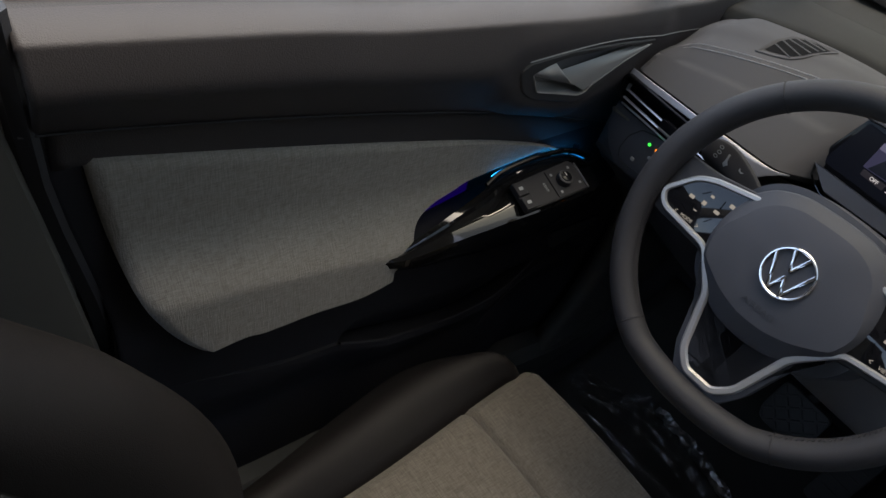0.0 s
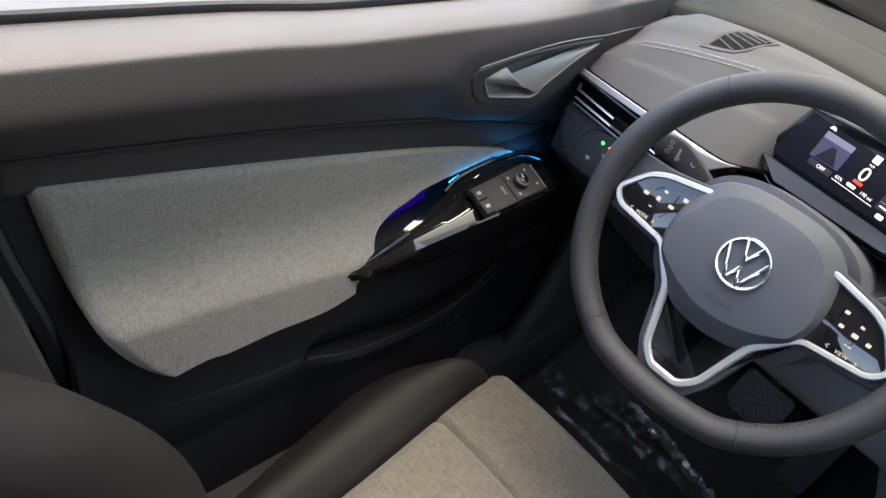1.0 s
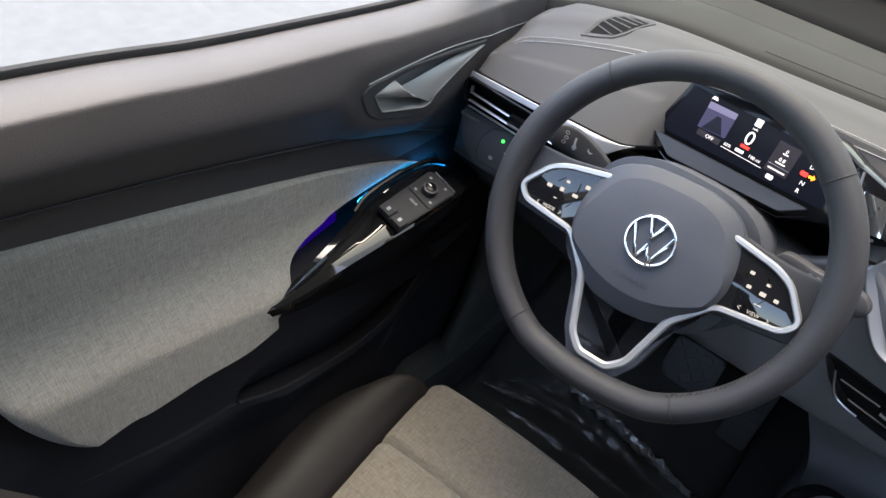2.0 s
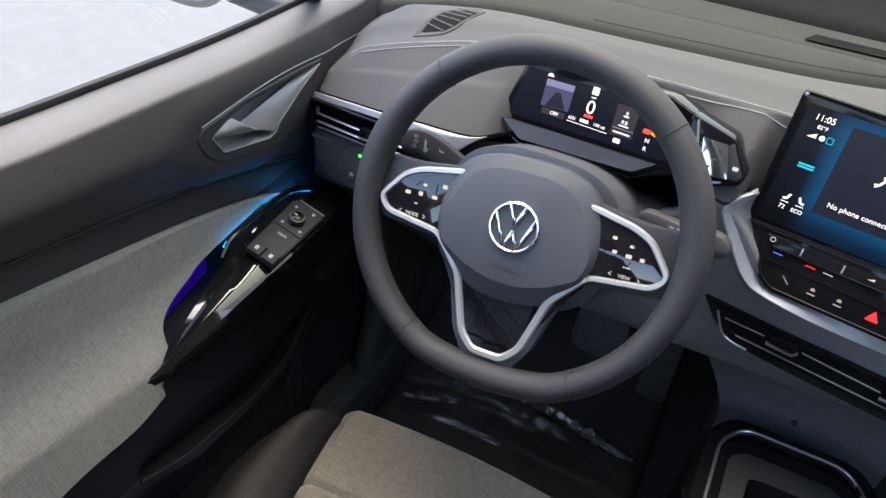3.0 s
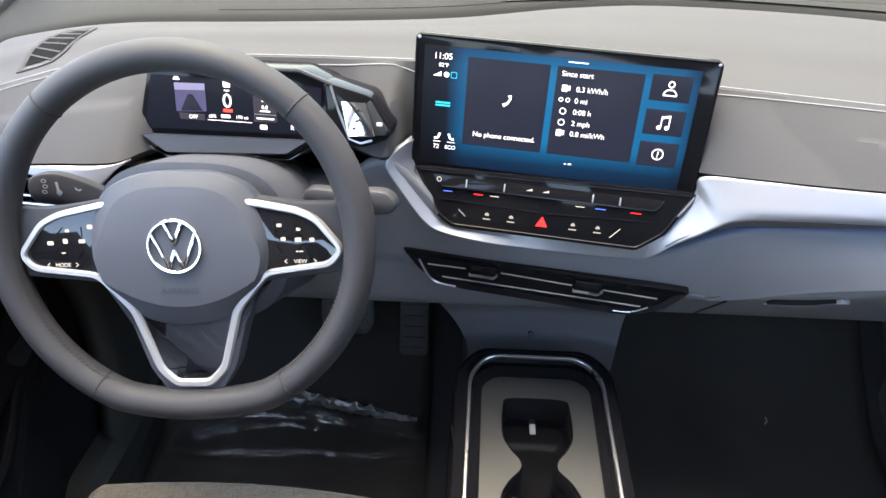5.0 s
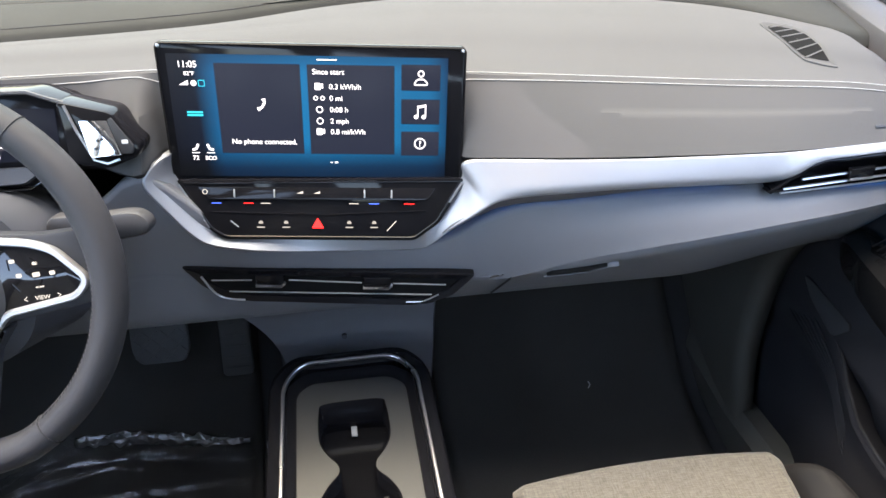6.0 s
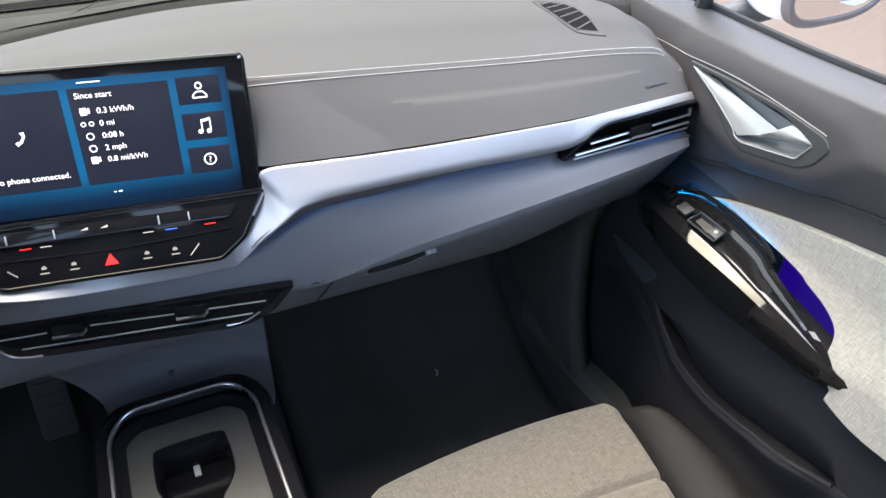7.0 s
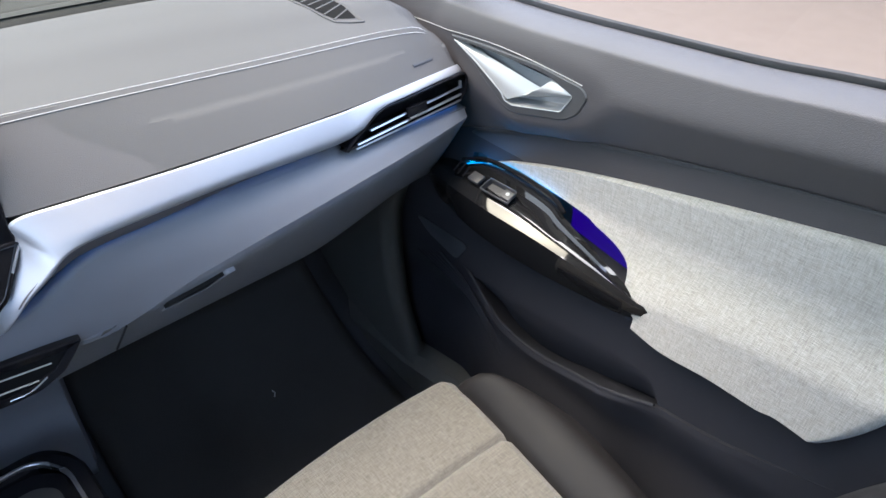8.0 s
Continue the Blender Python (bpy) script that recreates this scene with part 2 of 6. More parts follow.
def grid(fn, nu, nv, wrap=False):
    bm = bmesh.new()
    rows = [[bm.verts.new(fn(i / nu, j / nv)) for j in range(nv + 1)] for i in range(nu if wrap else nu + 1)]
    for i in range(nu):
        for j in range(nv):
            a, b = rows[i], rows[(i + 1) % len(rows)]
            bm.faces.new((a[j], b[j], b[j + 1], a[j + 1]))
    return bm


def loft(rings, caps=True, closed=True):
    bm = bmesh.new()
    vs = [[bm.verts.new(p) for p in ring] for ring in rings]
    n = len(vs[0])
    for a, b in zip(vs, vs[1:]):
        for k in range(n if closed else n - 1):
            bm.faces.new((a[k], a[(k + 1) % n], b[(k + 1) % n], b[k]))
    if caps and closed:
        bm.faces.new(vs[0])
        bm.faces.new(list(reversed(vs[-1])))
    return bm


def rounded(outline, r, n=5):
    """A polygon with its corners rounded to r."""
    out, k = [], len(outline)
    for i in range(k):
        p, a, b = (np.array(outline[j % k], float) for j in (i, i - 1, i + 1))
        da, db = a - p, b - p
        cut = min(r, 0.45 * np.linalg.norm(da), 0.45 * np.linalg.norm(db))
        s, e = p + da / np.linalg.norm(da) * cut, p + db / np.linalg.norm(db) * cut
        for j in range(n + 1):
            t = j / n
            out.append(tuple((1 - t) ** 2 * s + 2 * t * (1 - t) * p + t * t * e))
    return out


def inset(outline, d):
    p = np.array(outline, float)
    e = np.roll(p, -1, 0) - p
    area = 0.5 * np.sum(p[:, 0] * np.roll(p[:, 1], -1) - np.roll(p[:, 0], -1) * p[:, 1])
    ln = np.maximum(np.linalg.norm(e, axis=1, keepdims=True), 1e-9)
    nrm = np.stack([-e[:, 1], e[:, 0]], 1) / ln * np.sign(area)
    m = nrm + np.roll(nrm, 1, 0)
    m /= np.maximum(np.sum(m * m, 1, keepdims=True) / 2, 0.35)
    return p + m * d


def rim(outline, F, profile, cap=False, foot=False):
    """Sweeps a profile of (inset, height) round an outline in the plane F; cap closes the last ring."""
    rings = [[F(a, b, c) for a, b in inset(outline, d)] for d, c in profile]
    bm = loft(rings, caps=False)
    bm.verts.ensure_lookup_table()
    n = len(outline)
    if cap:
        bm.faces.new(bm.verts[len(rings) * n - n:])
    if foot:
        bm.faces.new(bm.verts[:n])
    return bm


def plate(outline, F, depth, top=0.0, bevel=0.0012):
    return rim(outline, F, [(0, top - depth), (0, top - bevel), (bevel * 0.3, top - bevel * 0.3), (bevel, top)], True, True)


def band(outline, F, width, depth, top=0.0, bevel=0.0008):
    return rim(outline, F, [(0, top - depth), (0, top - bevel), (bevel, top), (width - bevel, top), (width, top - bevel), (width, top - depth)])


def tube(points, r, n=8, closed=False, flat=1.0, up=(0, 0, 1)):
    """A round bar along points; flat squeezes it across up."""
    p = [Vector(q) for q in points]
    k = len(p)
    rings = []
    for i in range(k):
        t = (p[(i + 1) % k] - p[i - 1]) if closed else (p[min(i + 1, k - 1)] - p[max(i - 1, 0)])
        t.normalize()
        s = t.cross(Vector(up))
        s = s.normalized() if s.length > 1e-4 else Vector((1, 0, 0))
        w = s.cross(t)
        rr = r[i] if isinstance(r, (list, tuple)) else r
        rings.append([p[i] + s * rr * math.cos(q) + w * rr * flat * math.sin(q) for q in [2 * math.pi * j / n for j in range(n)]])
    if closed:
        rings.append(rings[0])
    bm = loft(rings, caps=not closed)
    if closed:
        bmesh.ops.remove_doubles(bm, verts=bm.verts, dist=1e-6)
    return bm


def box(lo, hi, bevel=0.004, segments=2):
    bm = bmesh.new()
    bmesh.ops.create_cube(bm, size=1)
    for v in bm.verts:
        v.co = Vector([(lo[k] + hi[k]) / 2 + v.co[k] * (hi[k] - lo[k]) for k in range(3)])
    if bevel:
        bmesh.ops.bevel(bm, geom=bm.edges[:], offset=bevel, segments=segments, affect="EDGES", profile=0.5)
    return bm


def disc(F, a, b, r, depth, top=0.0, bevel=0.0008, n=28):
    return plate([(a + r * math.cos(2 * math.pi * k / n), b + r * math.sin(2 * math.pi * k / n)) for k in range(n)], F, depth, top, bevel)


def rect(a0, b0, a1, b1, r=0.0):
    q = [(a0, b0), (a1, b0), (a1, b1), (a0, b1)]
    return rounded(q, r) if r else q


def lettering(words, size, F, a, b, c, align="LEFT", squeeze=1.0):
    """Words in the built-in font as a thin mesh on the plane F."""
    cu = bpy.data.curves.new("words", "FONT")
    cu.body, cu.size, cu.align_x, cu.extrude = words, size, align, 0.0002
    ob = bpy.data.objects.new("words", cu)
    scene.collection.objects.link(ob)
    me = bpy.data.meshes.new_from_object(ob.evaluated_get(bpy.context.evaluated_depsgraph_get()))
    bpy.data.objects.remove(ob)
    bm = bmesh.new()
    bm.from_mesh(me)
    bpy.data.meshes.remove(me)
    for v in bm.verts:
        v.co = F(a + v.co.x * squeeze, b + v.co.y, c + v.co.z)
    return bm


MIDX = 0.006
# ---- outside ----
bm = bmesh.new()
bmesh.ops.create_circle(bm, cap_ends=True, radius=900, segments=48)
for v in bm.verts:
    v.co.z = -0.48
solid("ground", bm, CONCRETE, "pale sunlit concrete ground outside the car", "ground", kind="structure")
solid("pavement", box((1.15, -30, -0.6), (5.2, 30, -0.474), 0.0), PLASTER, "warm beige paving beside the car", "pavement", kind="structure")
# added out of view: blocks sky on the right, bounces warm light inside
solid("unseen_bounce_wall", box((5.2, -14, -0.5), (5.5, 14, 3.8), 0.02), PLASTER, "unseen warm wall added to block sky and warm the cabin light", "wall", kind="structure")

# ---- body shell round the cabin ----
def side(s):
    return lambda x, y, z: Vector((MIDX + s * x, y, z))


ROOF_X, ROOF_Z = 0.57, 1.30


def roof_point(u, v):
    x, y = -1 + 2 * u, -0.20 - 1.62 * v
    return Vector((MIDX + x * (ROOF_X + 0.04 * math.sin(math.pi * v)), y, ROOF_Z + 0.05 * (1 - x * x) - 0.05 * v * v))


roof = solid("ceiling", grid(roof_point, 20, 20), HEADLINER, "pale felt headliner over the cabin", "ceiling", kind="structure")
thick(roof, 0.04, (0, 0, 1))
floor_z = along([(-2.4, 0.02), (-0.8, 0.02), (-0.2, 0.02), (0.08, 0.03), (0.2, 0.07), (0.36, 0.2), (0.5, 0.42), (0.62, 0.62)])


def floor_point(u, v):
    y = -2.3 + 2.92 * v
    x = -0.74 + 1.48 * u
    return Vector((MIDX + x, y, floor_z(y) + 0.002 * noise.noise((x * 30, y * 30, 0))))


thick(solid("floor", grid(floor_point, 40, 90), CARPET, "black carpeted cabin floor rising to the toe board", "floor", kind="structure"), 0.03)
kick_y = along([(0.02, 0.02), (0.12, 0.045), (0.20, 0.078), (0.28, 0.094), (0.36, 0.099), (0.43, 0.090), (0.50, 0.055), (0.57, 0.0), (0.64, -0.04)])
for s in (-1, 1):
    P = side(s)
    sill = loft([[P(x, y, z) for x, z in ((0.655, 0.02), (0.65, 0.115 - drop), (0.668, 0.135 - drop), (0.70, 0.14 - drop), (0.76, 0.13 - drop), (0.76, -0.1), (0.66, -0.1))] for y, drop in ((-0.82, 0), (-0.3, 0), (-0.05, 0.01), (0.06, 0.03), (0.25, 0.03))])
    solid("trim_sill", sill, KICK, "dark plastic door sill trim", "sill trim", kind="structure")
    kick = grid(lambda u, v: P(0.655 + 0.05 * ease(u, 0, 1) - 0.06 * ease(u, 0.3, 1.0), kick_y(0.02 + 0.62 * v) * (1 - u) + 0.62 * u, 0.02 + 0.62 * v), 18, 24)
    thick(solid("trim_kick", kick, KICK, "grey-green footwell side trim panel", "footwell trim", kind="structure"), 0.03, (s, 0, 0))
    pil = loft([[P(x, y, z) for x, y in ((xi + 0.03, ya), (xi + 0.004, 0.5 * (ya + yb)), (xi, yb - 0.018), (xi + 0.004, yb - 0.004), (xi + 0.014, yb), (xi + 0.08, yb), (xi + 0.08, ya))] for z, xi, ya, yb in ((0.0, 0.672, -0.88, -0.675), (0.30, 0.675, -0.88, -0.675), (0.485, 0.680, -0.88, -0.675), (0.55, 0.686, -0.87, -0.682), (0.64, 0.692, -0.87, -0.692), (0.75, 0.700, -0.86, -0.706), (0.85, 0.700, -0.85, -0.725), (1.05, 0.65, -0.84, -0.75), (1.3, 0.56, -0.84, -0.76))])
    solid("trim_b_pillar", pil, KICK, "olive-grey plastic pillar trim behind the front door", "pillar trim", kind="structure")
    apil = loft([[P(x + dx, y + dy, z + dz) for dx, dy, dz in ((-0.03, -0.01, 0), (0.0, -0.05, 0), (0.04, -0.03, 0.01), (0.04, 0.03, 0.02), (0.0, 0.05, 0.02))] for x, y, z in ((0.755, 0.56, 0.74), (0.735, 0.40, 0.86), (0.69, 0.13, 1.06), (0.60, -0.17, 1.27), (0.58, -0.26, 1.31))])
    solid("trim_a_pillar", apil, LEDGE, "grey trim of the windscreen pillar", "pillar trim", kind="structure")
    rear = loft([[P(x, y, z) for x, z in ((0.72, 0.0), (0.70, 0.5), (0.735, 0.84), (0.86, 0.82), (0.88, 0.1))] for y in (-2.3, -1.5, -0.87)])
    solid("wall_rear_side", rear, TRIM, "dark rear door inner panel", "side wall", kind="structure")
    rail = loft([[P(0.585 + a, y, 1.285 + b) for a, b in ((-0.04, 0), (0.03, -0.03), (0.05, 0.03), (0.0, 0.05))] for y in (-0.2, -1.0, -1.82)])
    solid("trim_roof_rail", rail, HEADLINER, "pale roof rail over the side windows", "roof trim", kind="structure")
    glass = grid(lambda u, v: P(0.752 + (0.615 - 0.752) * v, 0.42 - 1.14 * u - 0.47 * v * (1 - u), 0.76 + 0.51 * v), 8, 8)
    g = solid("window_side", glass, PANE, "clear front side window glass", "window", kind="structure")
    g.visible_shadow = False
    quarter = grid(lambda u, v: P(0.755 - 0.145 * v, -0.80 - 1.52 * u + 0.50 * u * v, 0.83 + 0.44 * v), 6, 6)
    g = solid("window_rear_side", quarter, REARGLASS, "clear rear side window glass", "window", kind="structure")
    g.visible_shadow = False
pane = grid(lambda u, v: Vector((MIDX + (-1 + 2 * u) * (0.73 - 0.14 * v), -2.32 + 0.50 * v, 0.85 + 0.43 * v)), 6, 6)
g = solid("window_rear", pane, REARGLASS, "clear sloping tailgate window glass", "window", kind="structure")
g.visible_shadow = False
back = loft([[Vector((MIDX + x, y, z)) for x, z in ((-0.74, 0.0), (0.74, 0.0), (0.74, 0.85), (-0.74, 0.85))] for y in (-2.3, -2.36)])
solid("wall_back", back, TRIM, "dark tailgate trim behind the cabin", "rear wall", kind="structure")
shield = grid(lambda u, v: Vector((MIDX + (-1 + 2 * u) * (0.74 - 0.17 * v), 0.82 - 0.16 * (2 * u - 1) ** 2 - 0.94 * v, 0.76 + 0.54 * v)), 12, 10)
g = solid("windscreen", shield, SCREENGLASS, "clear raked windscreen", "windscreen", kind="structure")
g.visible_shadow = False
fire = grid(lambda u, v: Vector((MIDX - 0.78 + 1.56 * u, 0.63, 0.0 + 0.72 * v)), 4, 4)
thick(solid("wall_front", fire, BLACK, "black bulkhead in front of the footwells", "bulkhead", kind="structure"), 0.03, (0, 1, 0))


def hood_point(u, v):
    a = -1 + 2 * u
    return Vector((MIDX + 0.87 * a, (0.81 - 0.16 * a * a) * (1 - v) + 1.80 * v, 0.70 - 0.20 * v * v - 0.05 * a * a - 0.55 * ease(abs(a), 0.86, 1.0) - 0.40 * ease(v, 0.88, 1.0) * (1 - ease(abs(a), 0.86, 1.0))))


hood = grid(hood_point, 40, 30)
thick(solid("car_bonnet", hood, BLACK, "dark bonnet seen through the windscreen", "bonnet", kind="structure"), 0.02)


# ---- dashboard ----
dash = thing("dashboard", (MIDX, 0.05, 0.45), "soft grey dashboard with a silver decor strip and pale double stitching", "dashboard")
stitch_line = along([(-0.675, 0.018, 0.728), (-0.60, 0.040, 0.750), (-0.50, 0.070, 0.767), (-0.40, 0.083, 0.771), (-0.2, 0.088, 0.771), (-0.05, 0.080, 0.771), (0.08, 0.060, 0.771), (0.16, 0.048, 0.770), (0.30, 0.041, 0.761), (0.45, 0.038, 0.749), (0.60, 0.03, 0.741), (0.69, 0.018, 0.733)])
front_line = along([(-0.68, -0.024, 0.694), (-0.577, -0.032, 0.700), (-0.53, -0.029, 0.70), (-0.47, -0.022, 0.699), (-0.445, 0.006, 0.697), (-0.41, 0.042, 0.692), (-0.25, 0.042, 0.692), (-0.215, 0.022, 0.696), (-0.188, 0.004, 0.700), (-0.176, 0.028, 0.697), (-0.164, 0.058, 0.692), (-0.12, 0.062, 0.69), (0.0, 0.06, 0.69), (0.10, 0.045, 0.69), (0.135, 0.014, 0.694), (0.153, -0.003, 0.699), (0.175, -0.010, 0.7015), (0.21, -0.018, 0.7035), (0.26, -0.026, 0.7045), (0.35, -0.032, 0.7030), (0.5, -0.033, 0.698), (0.69, -0.022, 0.694)])
back_line = along([(-0.70, 0.12), (-0.62, 0.17), (-0.52, 0.198), (-0.33, 0.215), (-0.13, 0.24), (0.03, 0.285), (0.17, 0.30), (0.4, 0.275), (0.55, 0.225), (0.64, 0.17), (0.70, 0.12)])


def pad_section(x):
    fy, fz = front_line(x)
    sy, sz = stitch_line(x)
    by, bz = back_line(x), 0.757 - 0.006 * ease(abs(x), 0.5, 0.7)
    mz = 0.5 * (sz + bz) + 0.010
    front = [np.array((x, fy + (sy - fy) * k / 13, fz + (sz - fz) * (k / 13 + 0.035 * math.sin(math.pi * k / 13)))) for k in range(13)]
    return [np.array((x, fy + 0.012, fz - 0.012))] + front + list(curve([(x, sy, sz), (x, sy + 0.25 * (by - sy), sz + 0.4 * (mz - sz)), (x, 0.5 * (sy + by), mz), (x, by, bz), (x, by + 0.012, bz - 0.02)], 23))


def pad_point(u, v):
    x = -0.676 + 1.362 * u
    sec = pad_section(x)
    p = sec[round(v * (len(sec) - 1))]
    end = max(ease(-x, 0.648, 0.676), ease(x, 0.658, 0.686))
    return Vector((p[0], p[1], p[2] - 0.012 * end * ease(v, 0.2, 0.5)))


thick(part("upper_pad", grid(pad_point, 180, 36), PAD, dash, "soft grained grey dash top"), 0.012, (0, 1, -1))
for off in (-0.004, 0.004):
    pts = []
    for k in range(131):
        x = -0.668 + 1.344 * k / 130
        sec = np.array(pad_section(x))
        sy, sz = stitch_line(x)
        y = sy + off
        z = float(np.interp(y, sec[8:35, 1], sec[8:35, 2]))
        end = max(ease(-x, 0.648, 0.676), ease(x, 0.658, 0.686))
        pts.append((x, y, z + 0.0006 - 0.012 * end))
    part("stitching", tube(pts, 0.00055, 5), THREAD, dash, "pale twin seam stitching")

EM = Plane((0.640, -0.0112, 0.7082), (1, 0.06, -0.02), (0, 0.045, 0.043))
part("embossed_bar", plate(rect(-0.017, -0.0016, 0.017, 0.0016, 0.0006), EM, 0.003, 0.0008, 0.0002), TRIM, dash, "faint embossed mark")

# ledge under the windscreen: a folded step behind the pad, an olive shelf, then the defroster panel
def far_line(x):
    return max(0.335 - 0.05 * x * x, back_line(min(0.69, max(-0.69, x))) + 0.05)


def ledge_point(u, v):
    x = -0.735 + 1.47 * u
    by, fy = back_line(min(0.69, max(-0.69, x))), far_line(x)
    sec = [(by + 0.004, 0.738), (by + 0.010, 0.748), (by + 0.015, 0.7555), (by + 0.019, 0.7585), (by + 0.030, 0.7600), (by + 0.4 * (fy - by), 0.7615), (by + 0.7 * (fy - by), 0.7605), (fy - 0.006, 0.7585), (fy, 0.757), (fy + 0.002, 0.750)]
    p = sec[round(v * 9)]
    return Vector((x, p[0], p[1] - 0.012 * ease(abs(x), 0.5, 0.7)))


thick(part("windscreen_ledge", grid(ledge_point, 70, 9), LEDGE, dash, "matt olive-grey ledge behind the dash top", 60), 0.008)
joint_ = []
for k in range(50):
    x = -0.42 + 0.5 * k / 49
    by = back_line(x)
    joint_.append((x, by + 0.030 + 0.05 * ease(x, -0.02, 0.08), 0.7603 + 0.0010 * ease(x, -0.02, 0.08)))
part("ledge_joint", tube(joint_, 0.0007, 5), SEAM, dash, "fine joint line in the ledge")


def panel_point(u, v):
    x = -0.76 + 1.52 * u
    fy = far_line(min(0.7, max(-0.7, x)))
    return Vector((x, fy - 0.004 + (0.80 - 0.18 * (2 * u - 1) ** 2 - fy) * v, 0.7535 - 0.012 * v - 0.012 * ease(abs(x), 0.5, 0.7)))


thick(part("defroster_panel", grid(panel_point, 50, 16), LEDGE, dash, "grey panel at the foot of the windscreen"), 0.008)
frit = grid(lambda u, v: Vector((-0.74 + 1.48 * u, 0.43 + (0.38 - 0.18 * (2 * u - 1) ** 2) * v, 0.7515 - 0.006 * v)), 30, 6)
thick(part("windscreen_border", frit, HOLE, dash, "black border at the foot of the windscreen"), 0.003)
border = grid(lambda u, v: Vector((MIDX + (-1 + 2 * u) * (0.735 - 0.17 * 0.10 * v), 0.812 - 0.16 * (2 * u - 1) ** 2 - 0.82 * 0.10 * v, 0.748 + 0.53 * 0.10 * v)), 30, 4)
thick(part("windscreen_border", border, HOLE, dash, "black printed border up the windscreen glass"), 0.002, (0, 1, 0))
def slot_point(a, b):
    x = -0.165 + 0.44 * a
    return Vector((x, 0.362 + 0.030 * b + 0.021 * a * a, 0.7542 - 0.002 * b))


# no slot is cut: a dark sheet on the panel paints its shade
slot = part("defroster_slot", grid(lambda a, b: slot_point(a, b) + Vector((0.012 * b, 0, 0.0008)), 24, 4), HOLE, dash, "long defroster slot, its shade put in as a dark sheet")
for k in range(4):
    b = 0.06 + 0.29 * k
    part("slat", tube([slot_point(j / 24, b) + Vector((0.012 * b, 0, 0.0014)) for j in range(25)], 0.0013, 5), LEDGE, slot)

# silver decor strip round the centre screen
S = Plane((-0.006, 0.015, 0.665), (0.304, -0.036, -0.005), (0, 0.0335, 0.142))
Cp = Plane(S(0, 0.004, 0.004), S.r, S.u * 1.0 - S.n * 0.22)
low = curve([(-0.1643, 0.030, 0.7043), (-0.1777, 0.0187, 0.6977), (-0.1859, 0.0096, 0.6839), (-0.1678, 0.0018, 0.6545), (-0.1437, -0.0062, 0.6237), (-0.1213, -0.0088, 0.6115), (-0.0709, -0.015, 0.6040), (-0.0024, -0.016, 0.5968), (0.0880, -0.021, 0.5940), (0.1090, -0.025, 0.602), (0.1308, -0.031, 0.6270), (0.1480, -0.0355, 0.6425), (0.1640, -0.039, 0.6550), (0.1870, -0.042, 0.6640), (0.24, -0.047, 0.6690), (0.34, -0.050, 0.6700), (0.478, -0.049, 0.6640), (0.512, -0.0485, 0.671), (0.545, -0.042, 0.6865), (0.60, -0.040, 0.690), (0.69, -0.030, 0.688)], 200)
top = curve([S(-0.154, 0.036, -0.006), S(-0.154, 0.020, -0.006), Cp(-0.152, 0.003, -0.004), Cp(-0.140, -0.018, -0.004), Cp(-0.1205, -0.050, -0.004), Cp(-0.105, -0.0605, -0.004), Cp(-0.06, -0.0610, -0.004), Cp(0.0, -0.0612, -0.004), Cp(0.098, -0.0615, -0.004), Cp(0.114, -0.051, -0.004), Cp(0.129, -0.036, -0.004), Cp(0.145, -0.010, -0.002), (0.1440, -0.0045, 0.6775), (0.1480, -0.0050, 0.6965), (0.205, -0.0185, 0.7020), (0.32, -0.0320, 0.7020), (0.48, -0.0345, 0.6975), (0.512, -0.034, 0.697), (0.545, -0.034, 0.698), (0.60, -0.031, 0.698), (0.69, -0.022, 0.695)], 200)


def strip_point(u, v):
    k = round(u * (len(low) - 1))
    a, b = low[k], top[k]
    p = a + (b - a) * v
    bulge = 0.0015 * math.sin(math.pi * v) * ease(k, 130, 150) + 0.004 * math.sin(math.pi * v) * (1 - ease(k, 20, 50))
    roll = 0.0065 * max(0.0, 1 - v / 0.36) ** 2 * ease(k, 112, 138) * (1 - ease(k, 160, 178))
    return Vector((p[0], p[1] - bulge + roll, p[2]))


thick(part("decor_strip", grid(strip_point, len(low) - 1, 14), SILVER, dash, "satin silver strip that dips under the screen"), 0.006, (0, 1, 0))


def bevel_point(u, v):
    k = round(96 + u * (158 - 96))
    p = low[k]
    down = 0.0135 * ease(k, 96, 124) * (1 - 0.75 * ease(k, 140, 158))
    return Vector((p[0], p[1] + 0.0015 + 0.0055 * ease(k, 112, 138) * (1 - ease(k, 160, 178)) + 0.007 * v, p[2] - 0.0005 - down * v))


# darker colour stands for the shade on this down-turned face
thick(part("strip_bevel", grid(bevel_point, 62, 6), BEVEL, dash, "lower bevel of the silver strip, its shade put into the colour"), 0.003, (0, 1, 0))
def wing_point(u, v):
    x = -0.682 + 0.227 * u
    fy, fz = front_line(x)
    drop = 0.007 + 0.022 * ease(x, -0.56, -0.505) - 0.028 * ease(x, -0.500, -0.456)
    return Vector((x, fy - 0.003 - 0.55 * drop * (1 - v), fz - 0.001 - drop * (1 - v)))


left_strip = grid(wing_point, 50, 6)
thick(part("decor_strip", left_strip, SILVER, dash, "satin silver strip over the side vent"), 0.006, (0, 1, 0))

